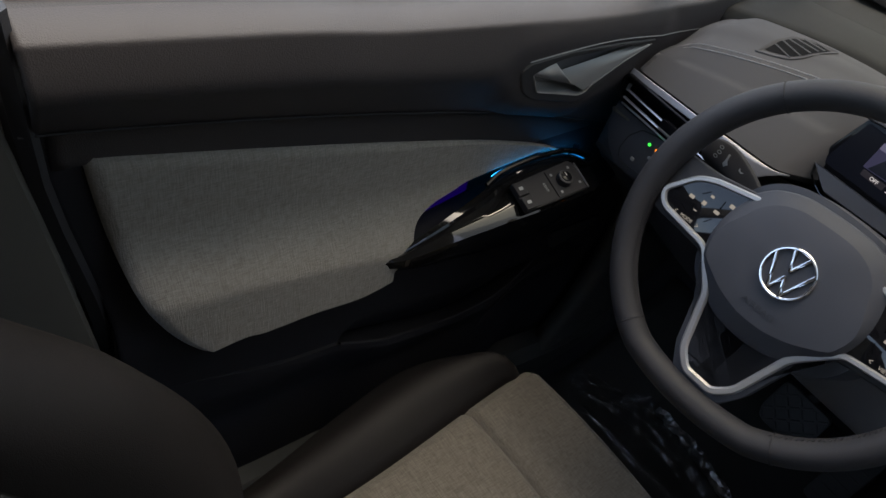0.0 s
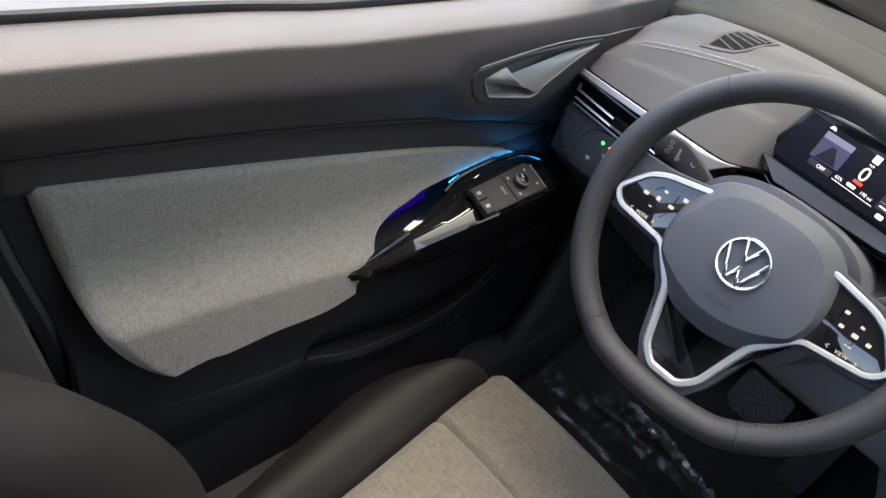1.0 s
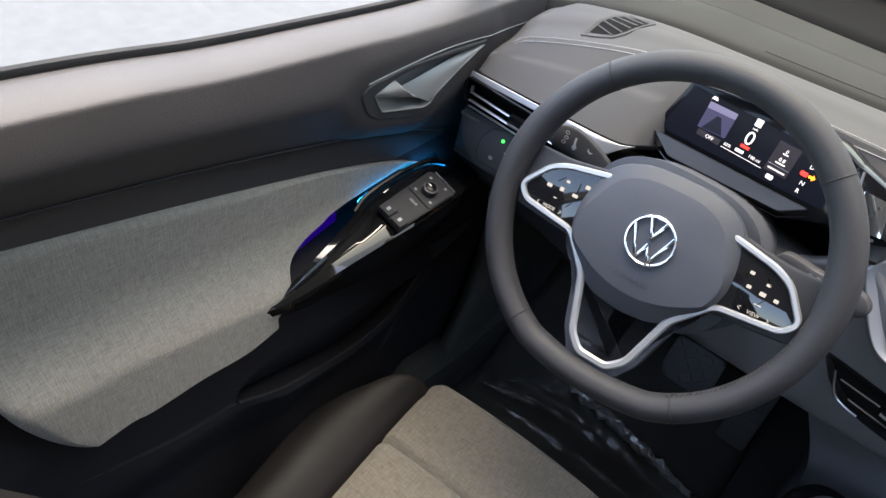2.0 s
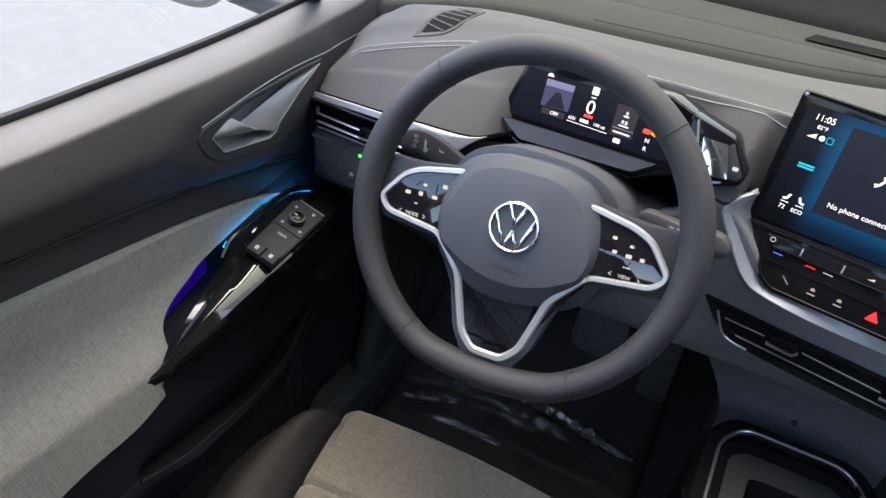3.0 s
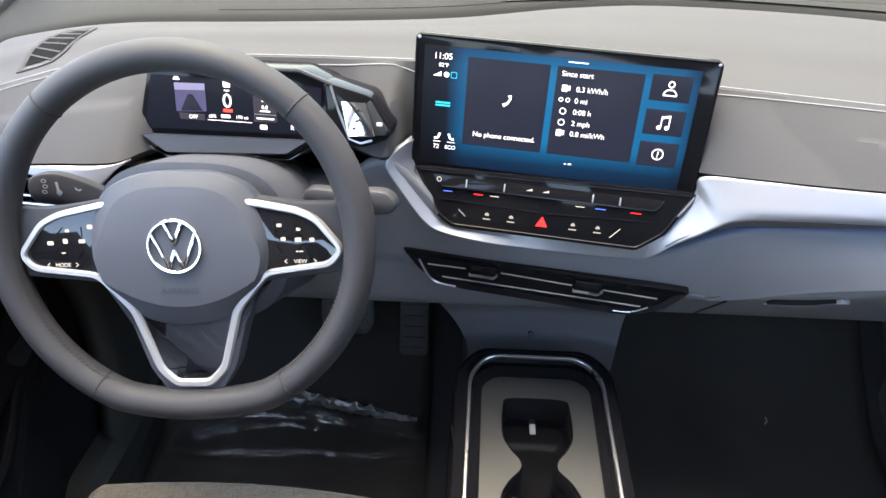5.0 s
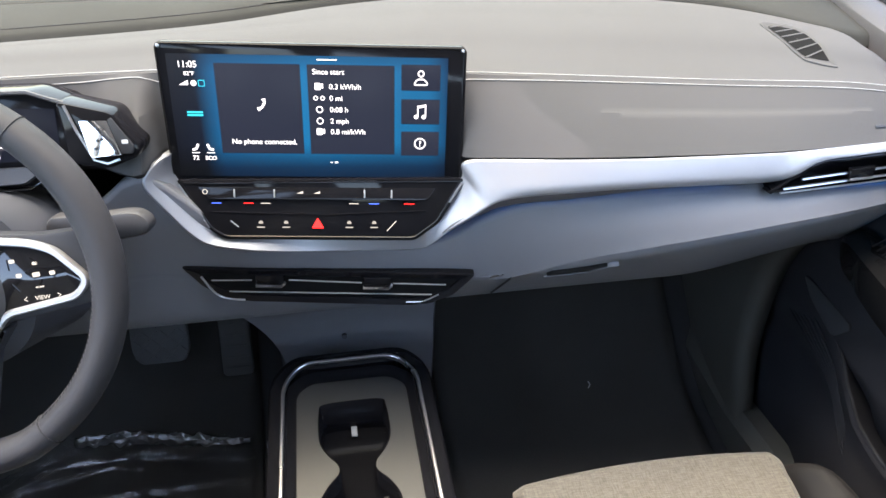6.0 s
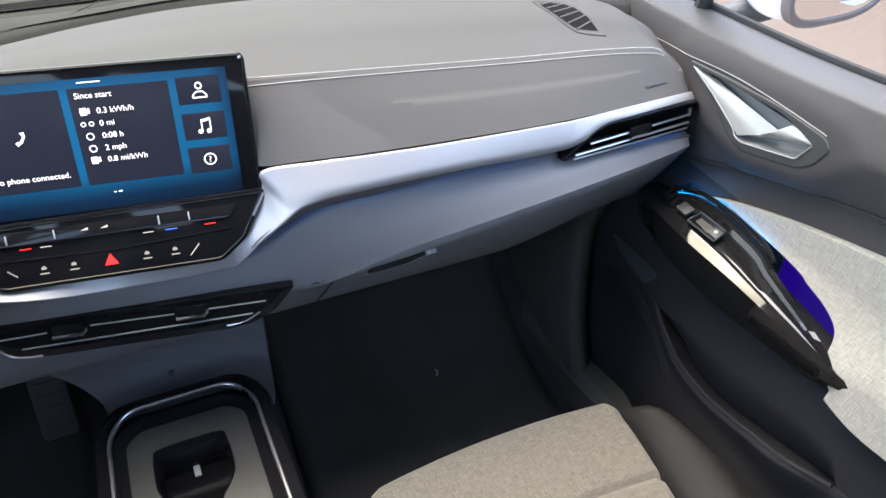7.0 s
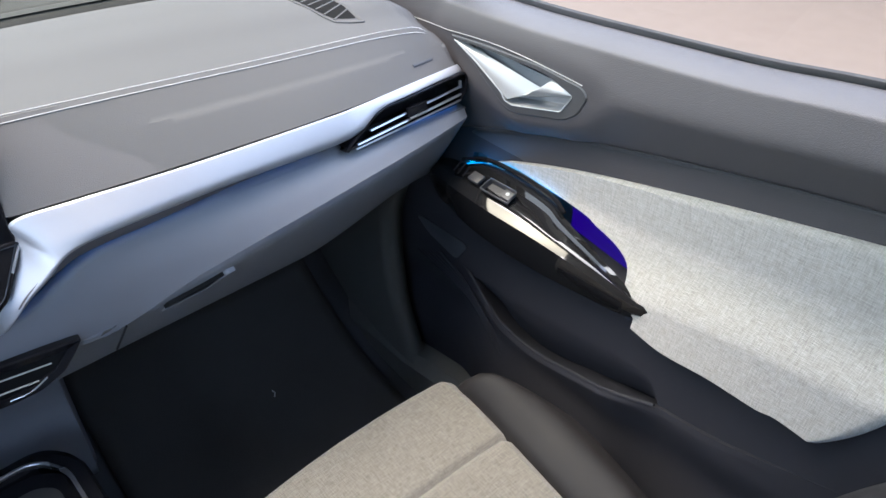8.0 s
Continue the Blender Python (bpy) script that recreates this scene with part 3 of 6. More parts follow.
# middle panel under the strip, curling under to the knees
mid_top = along([(-0.69, -0.022, 0.650), (-0.3, 0.0, 0.650), (-0.2, 0.012, 0.690), (-0.17, 0.014, 0.68), (-0.14, 0.008, 0.652), (-0.10, 0.003, 0.612), (0.0, -0.006, 0.604), (0.09, -0.015, 0.600), (0.13, -0.020, 0.608), (0.18, -0.030, 0.640), (0.24, -0.033, 0.652), (0.45, -0.036, 0.656), (0.69, -0.024, 0.65)])
crease = along([(-0.69, -0.03, 0.572), (-0.5, -0.02, 0.562), (-0.25, 0.012, 0.555), (-0.17, 0.014, 0.55), (0.0, -0.006, 0.535), (0.13, -0.020, 0.541), (0.2, -0.034, 0.547), (0.26, -0.048, 0.563), (0.31, -0.056, 0.575), (0.36, -0.062, 0.586), (0.42, -0.065, 0.595), (0.55, -0.062, 0.609), (0.69, -0.045, 0.622)])


def mid_point(u, v):
    x = -0.684 + 1.372 * u
    ty, tz = mid_top(x)
    oy, oz = crease(x)
    cy, cz = oy - 0.001, oz + 0.015 * ease(x, 0.17, 0.30) * (1 - 0.5 * ease(x, 0.5, 0.69))
    up = 0.04 * ease(abs(x), 0.45, 0.69)
    sec = curve([(ty + 0.012, tz), (ty, tz - 0.006), (0.5 * (ty + cy) - 0.003, 0.5 * (tz + cz)), (cy, cz)], 18) + curve([(cy + 0.001, cz - 0.001), (oy + 0.004, oz - 0.002), (0.5 * (oy + 0.022), 0.5 * (oz + 0.476 + up)), (0.022, 0.476 + up), (0.046, 0.454 + up), (0.14, 0.44 + up), (0.3, 0.46 + up)], 20)
    p = sec[round(v * (len(sec) - 1))]
    return Vector((x, p[0], p[1]))


thick(part("mid_panel", grid(lambda u, v: mid_point(0.156 + 0.844 * u, v), 84, 40), MID, dash, "soft grey-blue front panel curling under"), 0.008, (0, 1, 0))
thick(part("driver_panel", grid(lambda u, v: mid_point(0.156 * u, v), 16, 40), TRIM, dash, "dark panel behind the steering wheel"), 0.008, (0, 1, 0))
# glovebox: lid joint and recessed grip
part("glovebox_joint", tube([(0.203, -0.0340, 0.5470), (0.2005, -0.004, 0.5075), (0.198, 0.0262, 0.468)], 0.0013, 5), SEAM, dash, "dark joint of the glovebox lid")
gp = Plane((0.2918, -0.0400, 0.5541), (1, 0, 0.032), (0, -0.62, 0.785))
# grip hollow isn't cut; its shade is painted as a near-black plate
grip = part("glovebox_grip", plate(rounded([(-0.049, 0.0027), (-0.024, 0.001), (0.0, 0.0005), (0.013, 0.010), (0.020, 0.0235), (0.0, 0.0185), (-0.043, 0.0095)], 0.002), gp, 0.006, 0.0022, 0.0004), HOLE, dash, "glovebox grip, its shaded hollow put in as a dark plate")
part("grip_lip", plate(rounded([(0.0, 0.0), (0.0237, 0.0095), (0.034, 0.0235), (0.024, 0.0255), (0.012, 0.016)], 0.002), gp, 0.006, 0.0034, 0.0012), MID, grip, "pale lip of the grip")
part("grip_rim", tube([gp(a, b, 0.0022) for a, b in ((-0.052, 0.0032), (-0.025, 0.0004), (0.0, -0.0002))], 0.0008, 5), MID, grip)


# vents
def slats(F, rows, parent, r=0.0022, mat=BRIGHT):
    for a0, b0, a1, b1, c in rows:
        part("slat", tube([F(a0, b0, c), F(a1, b1, c)], r, 6, flat=0.6), mat, parent)


def side_vent(s):
    F = Plane((MIDX + s * 0.585, -0.036, 0.668), (1, -0.05 * s * -1, 0), (0, 0.12, 1))
    out = [(-0.106, -0.016), (-0.085, -0.016), (0.085, -0.020), (0.102, -0.010), (0.107, 0.010), (0.102, 0.020), (-0.040, 0.0195), (-0.058, 0.014)]
    out = rounded([(s * a, b) for a, b in out], 0.006)
    if s < 0:
        out = out[::-1]
    hous = part("side_vent", rim(out, F, [(0, -0.006), (0, 0.005), (0.0015, 0.0065), (0.004, 0.006), (0.006, -0.022)], True), GLOSS, dash, "gloss black side air vent")
    slats(F, [(s * -0.062, -0.0035, s * 0.092, 0.001, 0.003), (s * -0.085, -0.0125, s * 0.092, -0.0085, 0.005)], hous)
    part("slat", tube([F(s * -0.088, -0.0168, 0.006), F(s * 0.09, -0.0155, 0.006)], 0.0014, 6), BRIGHT, hous)
    tab = part("vent_tab", plate(rect(-0.016, -0.008, 0.016, 0.006, 0.002), Plane(F(s * 0.012, -0.001, 0), F.r, F.u), 0.006, 0.009), GLOSS, hous, "small black vent tab")
    part("tab_edge", plate(rect(-0.015, -0.0085, 0.015, -0.0055, 0.001), Plane(F(s * 0.012, -0.001, 0), F.r, F.u), 0.003, 0.0102, 0.0005), BRIGHT, tab, "bright edge of the tab")
    part("end_mark", plate(rect(-0.002, -0.005, 0.002, 0.005, 0.001), Plane(F(s * 0.094, 0.004, 0), F.r, F.u), 0.003, 0.004, 0.0005), BRIGHT, hous)
    glowline = tube([F(s * -0.02, -0.022, -0.004), F(s * 0.04, -0.0225, -0.004), F(s * 0.09, -0.022, -0.004)], 0.0012, 6)
    part("ambient_light", glowline, FAINTBLUE, dash, "thin blue ambient light strip")


side_vent(-1), side_vent(1)

V = Plane((-0.006, -0.0095, 0.5655), (0.329, -0.046, -0.009), (0, 0.05, 1))
cv_out = rounded([(-0.168, 0.001), (0.168, 0.0), (0.160, -0.012), (0.143, -0.033), (0.117, -0.047), (0.091, -0.0505), (-0.094, -0.049), (-0.122, -0.044), (-0.146, -0.028)], 0.006)
cv = part("centre_vent", rim(cv_out[::-1], V, [(0, -0.010), (0, 0.003), (0.0015, 0.0045), (0.009, 0.003), (0.011, -0.003), (0.012, -0.016)], True), GLOSS, dash, "wide gloss black centre air vent")
slats(V, [(-0.136, -0.0195, -0.090, -0.018, 0.0015), (-0.048, -0.0165, 0.036, -0.0185, 0.0015), (0.072, -0.0185, 0.134, -0.019, 0.0015), (-0.118, -0.0355, 0.118, -0.0345, 0.0015)], cv, 0.0012, LEVER)
part("trim_line", tube(curve([V(-0.146, -0.012, 0.0045), V(-0.137, -0.030, 0.0045), V(-0.128, -0.0405, 0.0045), V(-0.115, -0.0445, 0.0045), V(-0.100, -0.0455, 0.0045)], 24), 0.0013, 6), BRIGHT, cv, "bright trim line")
part("trim_line", tube(curve([V(0.088, -0.0445, 0.0042), V(0.108, -0.0425, 0.0042), V(0.126, -0.032, 0.0042)], 16), 0.0009, 6), BRIGHT, cv, "bright trim line")
for a in (-0.069, 0.054):
    T = Plane(V(a, -0.0165, 0.0), V.r, V.u)
    tab = part("vent_tab", plate(rounded([(-0.016, -0.006), (0.012, -0.006), (0.016, -0.002), (0.016, 0.008), (-0.016, 0.008)], 0.002), T, 0.010, 0.005), GLOSS, cv, "small black vent tab")
    part("tab_edge", plate(rounded([(-0.0165, -0.0085), (0.013, -0.0085), (0.018, -0.003), (0.0165, -0.001), (0.012, -0.0055), (-0.0165, -0.0055)], 0.0005), T, 0.004, 0.0066, 0.0005), BRIGHT, tab, "bright edge of the tab")
# flat dark sheet over the cavity paints in the shade between the slats
part("vent_shade", plate(inset(cv_out[::-1], 0.0095), V, 0.004, 0.0004, 0.0003), HOLE, cv, "dark sheet standing for the shade inside the vent")
part("divider", plate(rect(-0.010, -0.040, -0.002, -0.008, 0.001), V, 0.010, -0.002, 0.001), BLACK, cv)


def pad_height(x, y):
    sec = np.array(pad_section(x))
    return float(np.interp(y, sec[8:35, 1], sec[8:35, 2]))


def defroster(s):
    x0 = MIDX + s * 0.578
    def F(a, b, c=0.0):
        return Vector((x0 + a, 0.118 + b, pad_height(x0 + a, 0.118 + b) + c))

    leaf = [(0.0245, -0.057), (0.0245, -0.022), (0.0215, 0.016), (0.011, 0.036), (-0.021, 0.049), (-0.029, 0.045), (-0.0275, 0.014), (-0.021, -0.020), (-0.012, -0.041), (0.004, -0.050)]
    out = [(s * a, b) for a, b in leaf]
    out = rounded(out if s > 0 else out[::-1], 0.005)
    h = part("defroster_vent", rim(out, F, [(0, -0.006), (0, 0.0012), (0.0006, 0.0018), (0.0035, 0.0012), (0.0042, 0.0006)], True), PAD, dash, "dark defroster outlet in the dash top")
    # dark sheet on the uncut pad stands for shade down in the outlet
    part("outlet_shade", loft([[F(s * -0.003 + (a - s * -0.003) * k, -0.002 + (b + 0.002) * k, 0.0012) for a, b in out] for k in (0.78, 0.5, 0.25, 0.02)], caps=False), HOLE, h)
    inner = along([(-0.05, 0.002), (-0.041, -0.007), (-0.020, -0.0155), (0.014, -0.0215), (0.045, -0.023)])
    for k in range(6):
        b = -0.036 + 0.0135 * k
        part("slat", tube([F(s * inner(b), b, 0.0014), F(s * (0.018 - 0.0035 * max(0, k - 2)), b + 0.010, 0.0014)], 0.0014, 6, flat=0.5), PAD, h)


defroster(-1), defroster(1)

# light switch panel left of the wheel
F = Plane((-0.618, -0.040, 0.612), (1, -0.02, 0), (0, 0.12, 1))
lo = rounded([(-0.060, 0.036), (-0.0575, 0.004), (-0.042, -0.018), (-0.021, -0.032), (0.017, -0.030), (0.058, -0.022), (0.058, 0.042), (0.012, 0.042)], 0.006)
lp = part("light_switch_panel", plate(lo, F, 0.012, 0.002, 0.002), HUBCOVER, dash, "dark light switch panel")
li = rounded([(-0.025, -0.010), (-0.0215, 0.012), (-0.0085, 0.0295), (0.012, 0.035), (0.052, 0.039), (0.052, -0.020), (-0.018, -0.0235)][::-1], 0.004)
part("switch_face", plate(li, F, 0.003, 0.0028, 0.0008), HUBCOVER, lp)
part("joint", band(li, F, 0.0011, 0.002, 0.0033, 0.0004), SEAM, lp)
part("light_symbol", disc(F, 0.0105, 0.0205, 0.0022, 0.001, 0.004, 0.0003, 12), GREEN, lp, "green lit symbol")
part("light_symbol", disc(F, 0.0225, 0.0205, 0.0018, 0.001, 0.004, 0.0003, 12), ORANGE, lp, "orange lit symbol")
part("grey_symbol", plate(rect(-0.003, -0.012, 0.003, -0.007, 0.002), F, 0.001, 0.004, 0.0003), DIMMARK, lp)
part("grey_symbol", plate(rect(0.017, 0.0045, 0.022, 0.0085, 0.002), F, 0.001, 0.004, 0.0003), DIMMARK, lp)
# lower trims: knee panel, centre fascia
knee = grid(lambda u, v: Vector((-0.66 + 0.50 * u, 0.03 + 0.16 * v + 0.02 * math.sin(math.pi * u), 0.50 - 0.16 * v)), 20, 10)
thick(part("knee_panel", knee, TRIM, dash, "dark knee panel under the wheel"), 0.01, (0, 1, 0.3))


def fascia(u, v):
    x = -1 + 2 * u
    right, left = 0.147 - 0.004 * v, -0.150 + 0.055 * ease(v, 0.18, 0.72)
    edge = 0.03 * max(0, abs(x) - 0.95) / 0.05
    y = 0.030 + 0.080 * math.sin(math.pi * 0.5 * min(1, v * 1.9)) + edge
    return Vector((left + (right - left) * u, y, 0.495 - 0.30 * v))


fas = part("centre_fascia", grid(fascia, 30, 20), MID, dash, "smooth grey-blue panel under the centre vent")
thick(fas, 0.01, (0, 1, 0))
part("screw_cap", disc(Plane((0.004, 0.1005, 0.337), (1, 0, 0), (0, 0.25, 1)), 0, 0, 0.004, 0.004, 0.002, 0.0006, 16), BLACK, fas, "small black cap")
# blue ambient line under the strip
ln = [Vector(p) + Vector((0, 0.0190 - 0.006 * (k < 100), 0.0015 - 0.005 * (k < 100) - 0.0135 * ease(k, 96, 124) * (1 - 0.75 * ease(k, 140, 158)))) for k, p in enumerate(low) if 30 <= k < 160]
part("ambient_light", tube([ln[k] for k in range(0, 130, 4)], [0.00035 + 0.0005 * ease(k, 60, 90) for k in range(0, 130, 4)], 5), FAINTBLUE, dash, "thin blue ambient light strip")
# ---- centre screen ----
screen = thing("centre_screen", S(0, 0.07, -0.02), "wide gloss black touchscreen showing blue tiles", "touchscreen")
bez = rounded([(-0.157, 0.0), (0.151, 0.0), (0.151, 0.1495), (-0.158, 0.1495)], 0.007)
part("bezel", plate(bez, S, 0.009, 0.0, 0.002), GLOSS, screen, "gloss black bezel")
part("rear_housing", plate(inset(bez, 0.008), S, 0.022, -0.009, 0.003), BLACK, screen, "black plastic back of the screen")
part("bezel_edge", band(bez, S, 0.0022, 0.004, 0.0012, 0.0008), GLOSS, screen)
# highlights of the upper bezel corners, painted as small bright dots
for a in (-0.154, 0.147):
    part("corner_glint", disc(S, a, 0.146, 0.002, 0.001, 0.0018, 0.0005, 10), BRIGHT, screen, "glint on the bezel corner, put in as a bright dot")
disp = part("display", plate(rect(-0.148, 0.010, 0.1325, 0.1385), S, 0.0005, 0.0008, 0.0001), BLUE, screen, "lit blue display")
C = 0.0012


def on_screen(name, outline, mat, c=C):
    return part(name, plate(outline, S, 0.0003, c, 0.0001), mat, disp)


on_screen("tile", rect(-0.102, 0.036, -0.017, 0.130), TILE)
on_screen("tile", rect(-0.010, 0.036, 0.078, 0.130), TILE)
for b0 in (0.105, 0.0695, 0.035):
    on_screen("tile", rect(0.085, b0, 0.125, b0 + 0.0265, 0.001), TILE)
for words, size, a, b, al in (("11:05", 0.0090, -0.128, 0.1255, "CENTER"), ("82°F", 0.0055, -0.127, 0.1175, "CENTER"), ("72", 0.0066, -0.130, 0.0285, "CENTER"), ("ECO", 0.0058, -0.1145, 0.0285, "CENTER"),
                              ("No phone connected.", 0.0076, -0.0575, 0.0465, "CENTER"), ("Since start", 0.0076, -0.005, 0.1205, "LEFT"), ("0.3 kWh/h", 0.0076, 0.0115, 0.1055, "LEFT"), ("0 mi", 0.0076, 0.0115, 0.0935, "LEFT"),
                              ("0:08 h", 0.0076, 0.0115, 0.0815, "LEFT"), ("2 mph", 0.0076, 0.0115, 0.0695, "LEFT"), ("0.8 mi/kWh", 0.0076, 0.0115, 0.0580, "LEFT")):
    part("display_text", lettering(words, size, S, a, b, C + 0.0004, al), TEXT, disp)
for k, b in enumerate((0.108, 0.096, 0.084, 0.072, 0.0605)):
    if k == 1:
        for a in (-0.0025, 0.0045):
            part("display_icon", band([(a + 0.0024 * math.cos(q), b + 0.0024 * math.sin(q)) for q in np.arange(0, 6.28, 0.5)], S, 0.0009, 0.0003, C + 0.0003, 0.0001), TEXT, disp)
    elif k in (2, 3):
        part("display_icon", band([(0.001 + 0.0036 * math.cos(q), b + 0.0036 * math.sin(q)) for q in np.arange(0, 6.28, 0.4)], S, 0.001, 0.0003, C + 0.0003, 0.0001), TEXT, disp)
    else:
        on_screen("display_icon", rect(-0.003, b - 0.0035, 0.003, b + 0.0035, 0.001), TEXT, C + 0.0003)
        on_screen("display_icon", rect(0.0038, b - 0.002, 0.0055, b + 0.003, 0.0005), TEXT, C + 0.0003)
# telephone handset, account, music and help symbols
part("display_icon", tube([S(a, b, C + 0.0003) for a, b in ((-0.0555, 0.0945), (-0.0545, 0.0905), (-0.0575, 0.0855), (-0.0615, 0.0835))], [0.0021, 0.0012, 0.0012, 0.0021], 8, flat=1.0), TEXT, disp)
part("display_icon", band([(0.105 + 0.0034 * math.cos(q), 0.1225 + 0.0036 * math.sin(q)) for q in np.arange(0, 6.28, 0.35)], S, 0.0013, 0.0003, C + 0.0003, 0.0001), TEXT, disp)
part("display_icon", band(rounded([(0.098, 0.1105), (0.112, 0.1105), (0.112, 0.1135), (0.1085, 0.1175), (0.1015, 0.1175), (0.098, 0.1135)], 0.002), S, 0.0013, 0.0003, C + 0.0003, 0.0001), TEXT, disp)
for a in (0.1005, 0.1085):
    part("display_icon", disc(S, a, 0.0775, 0.0023, 0.0003, C + 0.0003, 0.0001, 12), TEXT, disp)
    on_screen("display_icon", rect(a + 0.0012, 0.0775, a + 0.0024, 0.0895), TEXT, C + 0.0003)
on_screen("display_icon", rounded([(0.1017, 0.0865), (0.1109, 0.0885), (0.1109, 0.0910), (0.1017, 0.0890)], 0.0003), TEXT, C + 0.0004)
part("display_icon", band([(0.105 + 0.0062 * math.cos(q), 0.0485 + 0.0062 * math.sin(q)) for q in np.arange(0, 6.28, 0.3)], S, 0.0012, 0.0003, C + 0.0003, 0.0001), TEXT, disp)
part("display_text", lettering("?", 0.009, S, 0.105, 0.0455, C + 0.0004, "CENTER"), TEXT, disp)
for b in (0.0785, 0.0755):
    on_screen("status_bar", rect(-0.1335, b, -0.1175, b + 0.0020, 0.0004), CYAN, C + 0.0003)
on_screen("signal_icon", [(-0.138, 0.1075), (-0.129, 0.1075), (-0.129, 0.1125)], TEXT, C + 0.0003)
part("display_icon", disc(S, -0.1235, 0.1095, 0.0028, 0.0003, C + 0.0003, 0.0001, 14), TEXT, disp)
part("display_icon", band(rect(-0.119, 0.1062, -0.1125, 0.1128, 0.001), S, 0.0007, 0.0003, C + 0.0003, 0.0001), CYAN, disp)
for a, f in ((-0.1295, 1), (-0.114, -1)):
    part("seat_icon", tube([S(a + f * 0.003, 0.0455, C + 0.0003), S(a + f * 0.001, 0.0405, C + 0.0003), S(a - f * 0.003, 0.0395, C + 0.0003)], 0.0012, 6), TEXT, disp)
    on_screen("seat_level", rect(a - 0.004, 0.0358, a + 0.004, 0.0365), TEXT, C + 0.0003)
on_screen("page_mark", rect(0.000, 0.1345, 0.020, 0.1355, 0.0002), TEXT, C + 0.0003)
on_screen("page_mark", rect(0.010, 0.0262, 0.0125, 0.0270, 0.0002), TEXT, C + 0.0003)
on_screen("page_mark", rect(0.0145, 0.0260, 0.018, 0.0274, 0.0004), TEXT, C + 0.0003)
# touch panel under the screen
cp_out = rounded([(-0.1545, 0.003), (-0.1215, -0.052), (-0.105, -0.0625), (0.101, -0.0635), (0.128, -0.043), (0.156, 0.008)], 0.006)
panel = part("touch_panel", plate(cp_out[::-1], Cp, 0.026, 0.003, 0.003), GLOSS, screen, "gloss black touch panel with lit symbols")
part("panel_rim", band(inset(cp_out[::-1], 0.0035), Cp, 0.0016, 0.002, 0.0042, 0.0006), GLOSS, panel)
part("panel_rim", tube([Cp(-0.1515, 0.0, 0.0028), Cp(-0.121, -0.049, 0.0028)], 0.0009, 6), BRIGHT, panel, "bright edge line")
part("panel_rim", tube([Cp(0.1515, 0.002, 0.0028), Cp(0.138, -0.020, 0.0028)], 0.0016, 6), BRIGHT, panel, "bright edge line")
bar = rounded([(-0.132, 0.007), (0.124, 0.008), (0.114, -0.007), (-0.120, -0.007)], 0.003)
part("slider_bar", plate(bar[::-1], Plane(Cp(0, -0.011, 0.0020), Cp.r, Cp.u - Cp.n * 0.22), 0.004, 0.0024, 0.0008), GLOSS, panel, "gloss touch slider bar")
part("ledge_line", tube([Cp(-0.119, -0.031, 0.0035), Cp(0.0, -0.034, 0.0035), Cp(0.113, -0.029, 0.0035)], 0.0008, 5), GLOSS, panel)
for a, w, m in ((-0.112, 0.010, COOLMARK), (-0.078, 0.010, RED), (-0.060, 0.010, BACKLIT), (0.034, 0.010, BACKLIT), (0.056, 0.011, COOLMARK), (0.094, 0.011, RED)):
    part("lit_mark", plate(rect(a - w / 2, -0.0222, a + w / 2, -0.0214), Cp, 0.0004, 0.0036, 0.0001), m, panel)
for a in (-0.092, -0.050, 0.046, 0.075):
    part("slider_mark", plate(rect(a - 0.0008, -0.015, a + 0.0008, -0.006, 0.0003), Cp, 0.0004, 0.0066, 0.0001), DIMMARK, panel)
for a in (-0.022, -0.004):
    part("volume_symbol", plate([(a - 0.0045, -0.0105), (a + 0.0025, -0.0105), (a + 0.0025, -0.0078)], Cp, 0.0004, 0.0066, 0.0001), BACKLIT, panel)
part("power_symbol", band([(-0.1225 + 0.0028 * math.cos(q), -0.009 + 0.0028 * math.sin(q)) for q in np.arange(0, 6.28, 0.4)], Cp, 0.0007, 0.0003, 0.0066, 0.0001), BACKLIT, panel)
for a in (-0.066, -0.039, 0.029, 0.056):
    part("button_symbol", plate(rounded([(a - 0.0024, -0.0442), (a + 0.0024, -0.0442), (a + 0.0024, -0.0424), (a + 0.0010, -0.0408), (a - 0.0010, -0.0408), (a - 0.0024, -0.0424)], 0.0008), Cp, 0.0004, 0.0036, 0.0001), DIMLIT, panel)
    part("button_caption", plate(rect(a - 0.0042, -0.0488, a + 0.0042, -0.0474, 0.0004), Cp, 0.0004, 0.0036, 0.0001), DIMLIT, panel)
part("hazard_symbol", plate(rounded([(-0.0115, -0.049), (0.0015, -0.049), (-0.005, -0.0375)], 0.001), Cp, 0.0005, 0.0038, 0.0001), RED, panel, "red lit hazard triangle")
part("button_line", tube([Cp(0.070, -0.052, 0.0032), Cp(0.080, -0.041, 0.0032)], 0.0005, 5), BACKLIT, panel)
part("button_line", tube([Cp(-0.098, -0.041, 0.0032), Cp(-0.090, -0.048, 0.0032)], 0.0006, 5), DIMMARK, panel)

# ---- instrument cluster ----
K = Plane((-0.35, 0.02, 0.72), (0.27, -0.02, 0), (0, 0.03, 0.1))
clu = thing("instrument_cluster", (-0.35, 0.03, 0.68), "black driver display with lit speed readout and gear pod", "instrument cluster")
body_out = rounded([(-0.108, -0.011), (-0.073, -0.034), (0.066, -0.028), (0.110, -0.010), (0.108, 0.055), (0.075, 0.066), (-0.02, 0.064), (-0.090, 0.057)], 0.008)
part("cluster_body", plate(body_out, K, 0.05, 0.0, 0.003), GLOSS, clu, "gloss black housing")
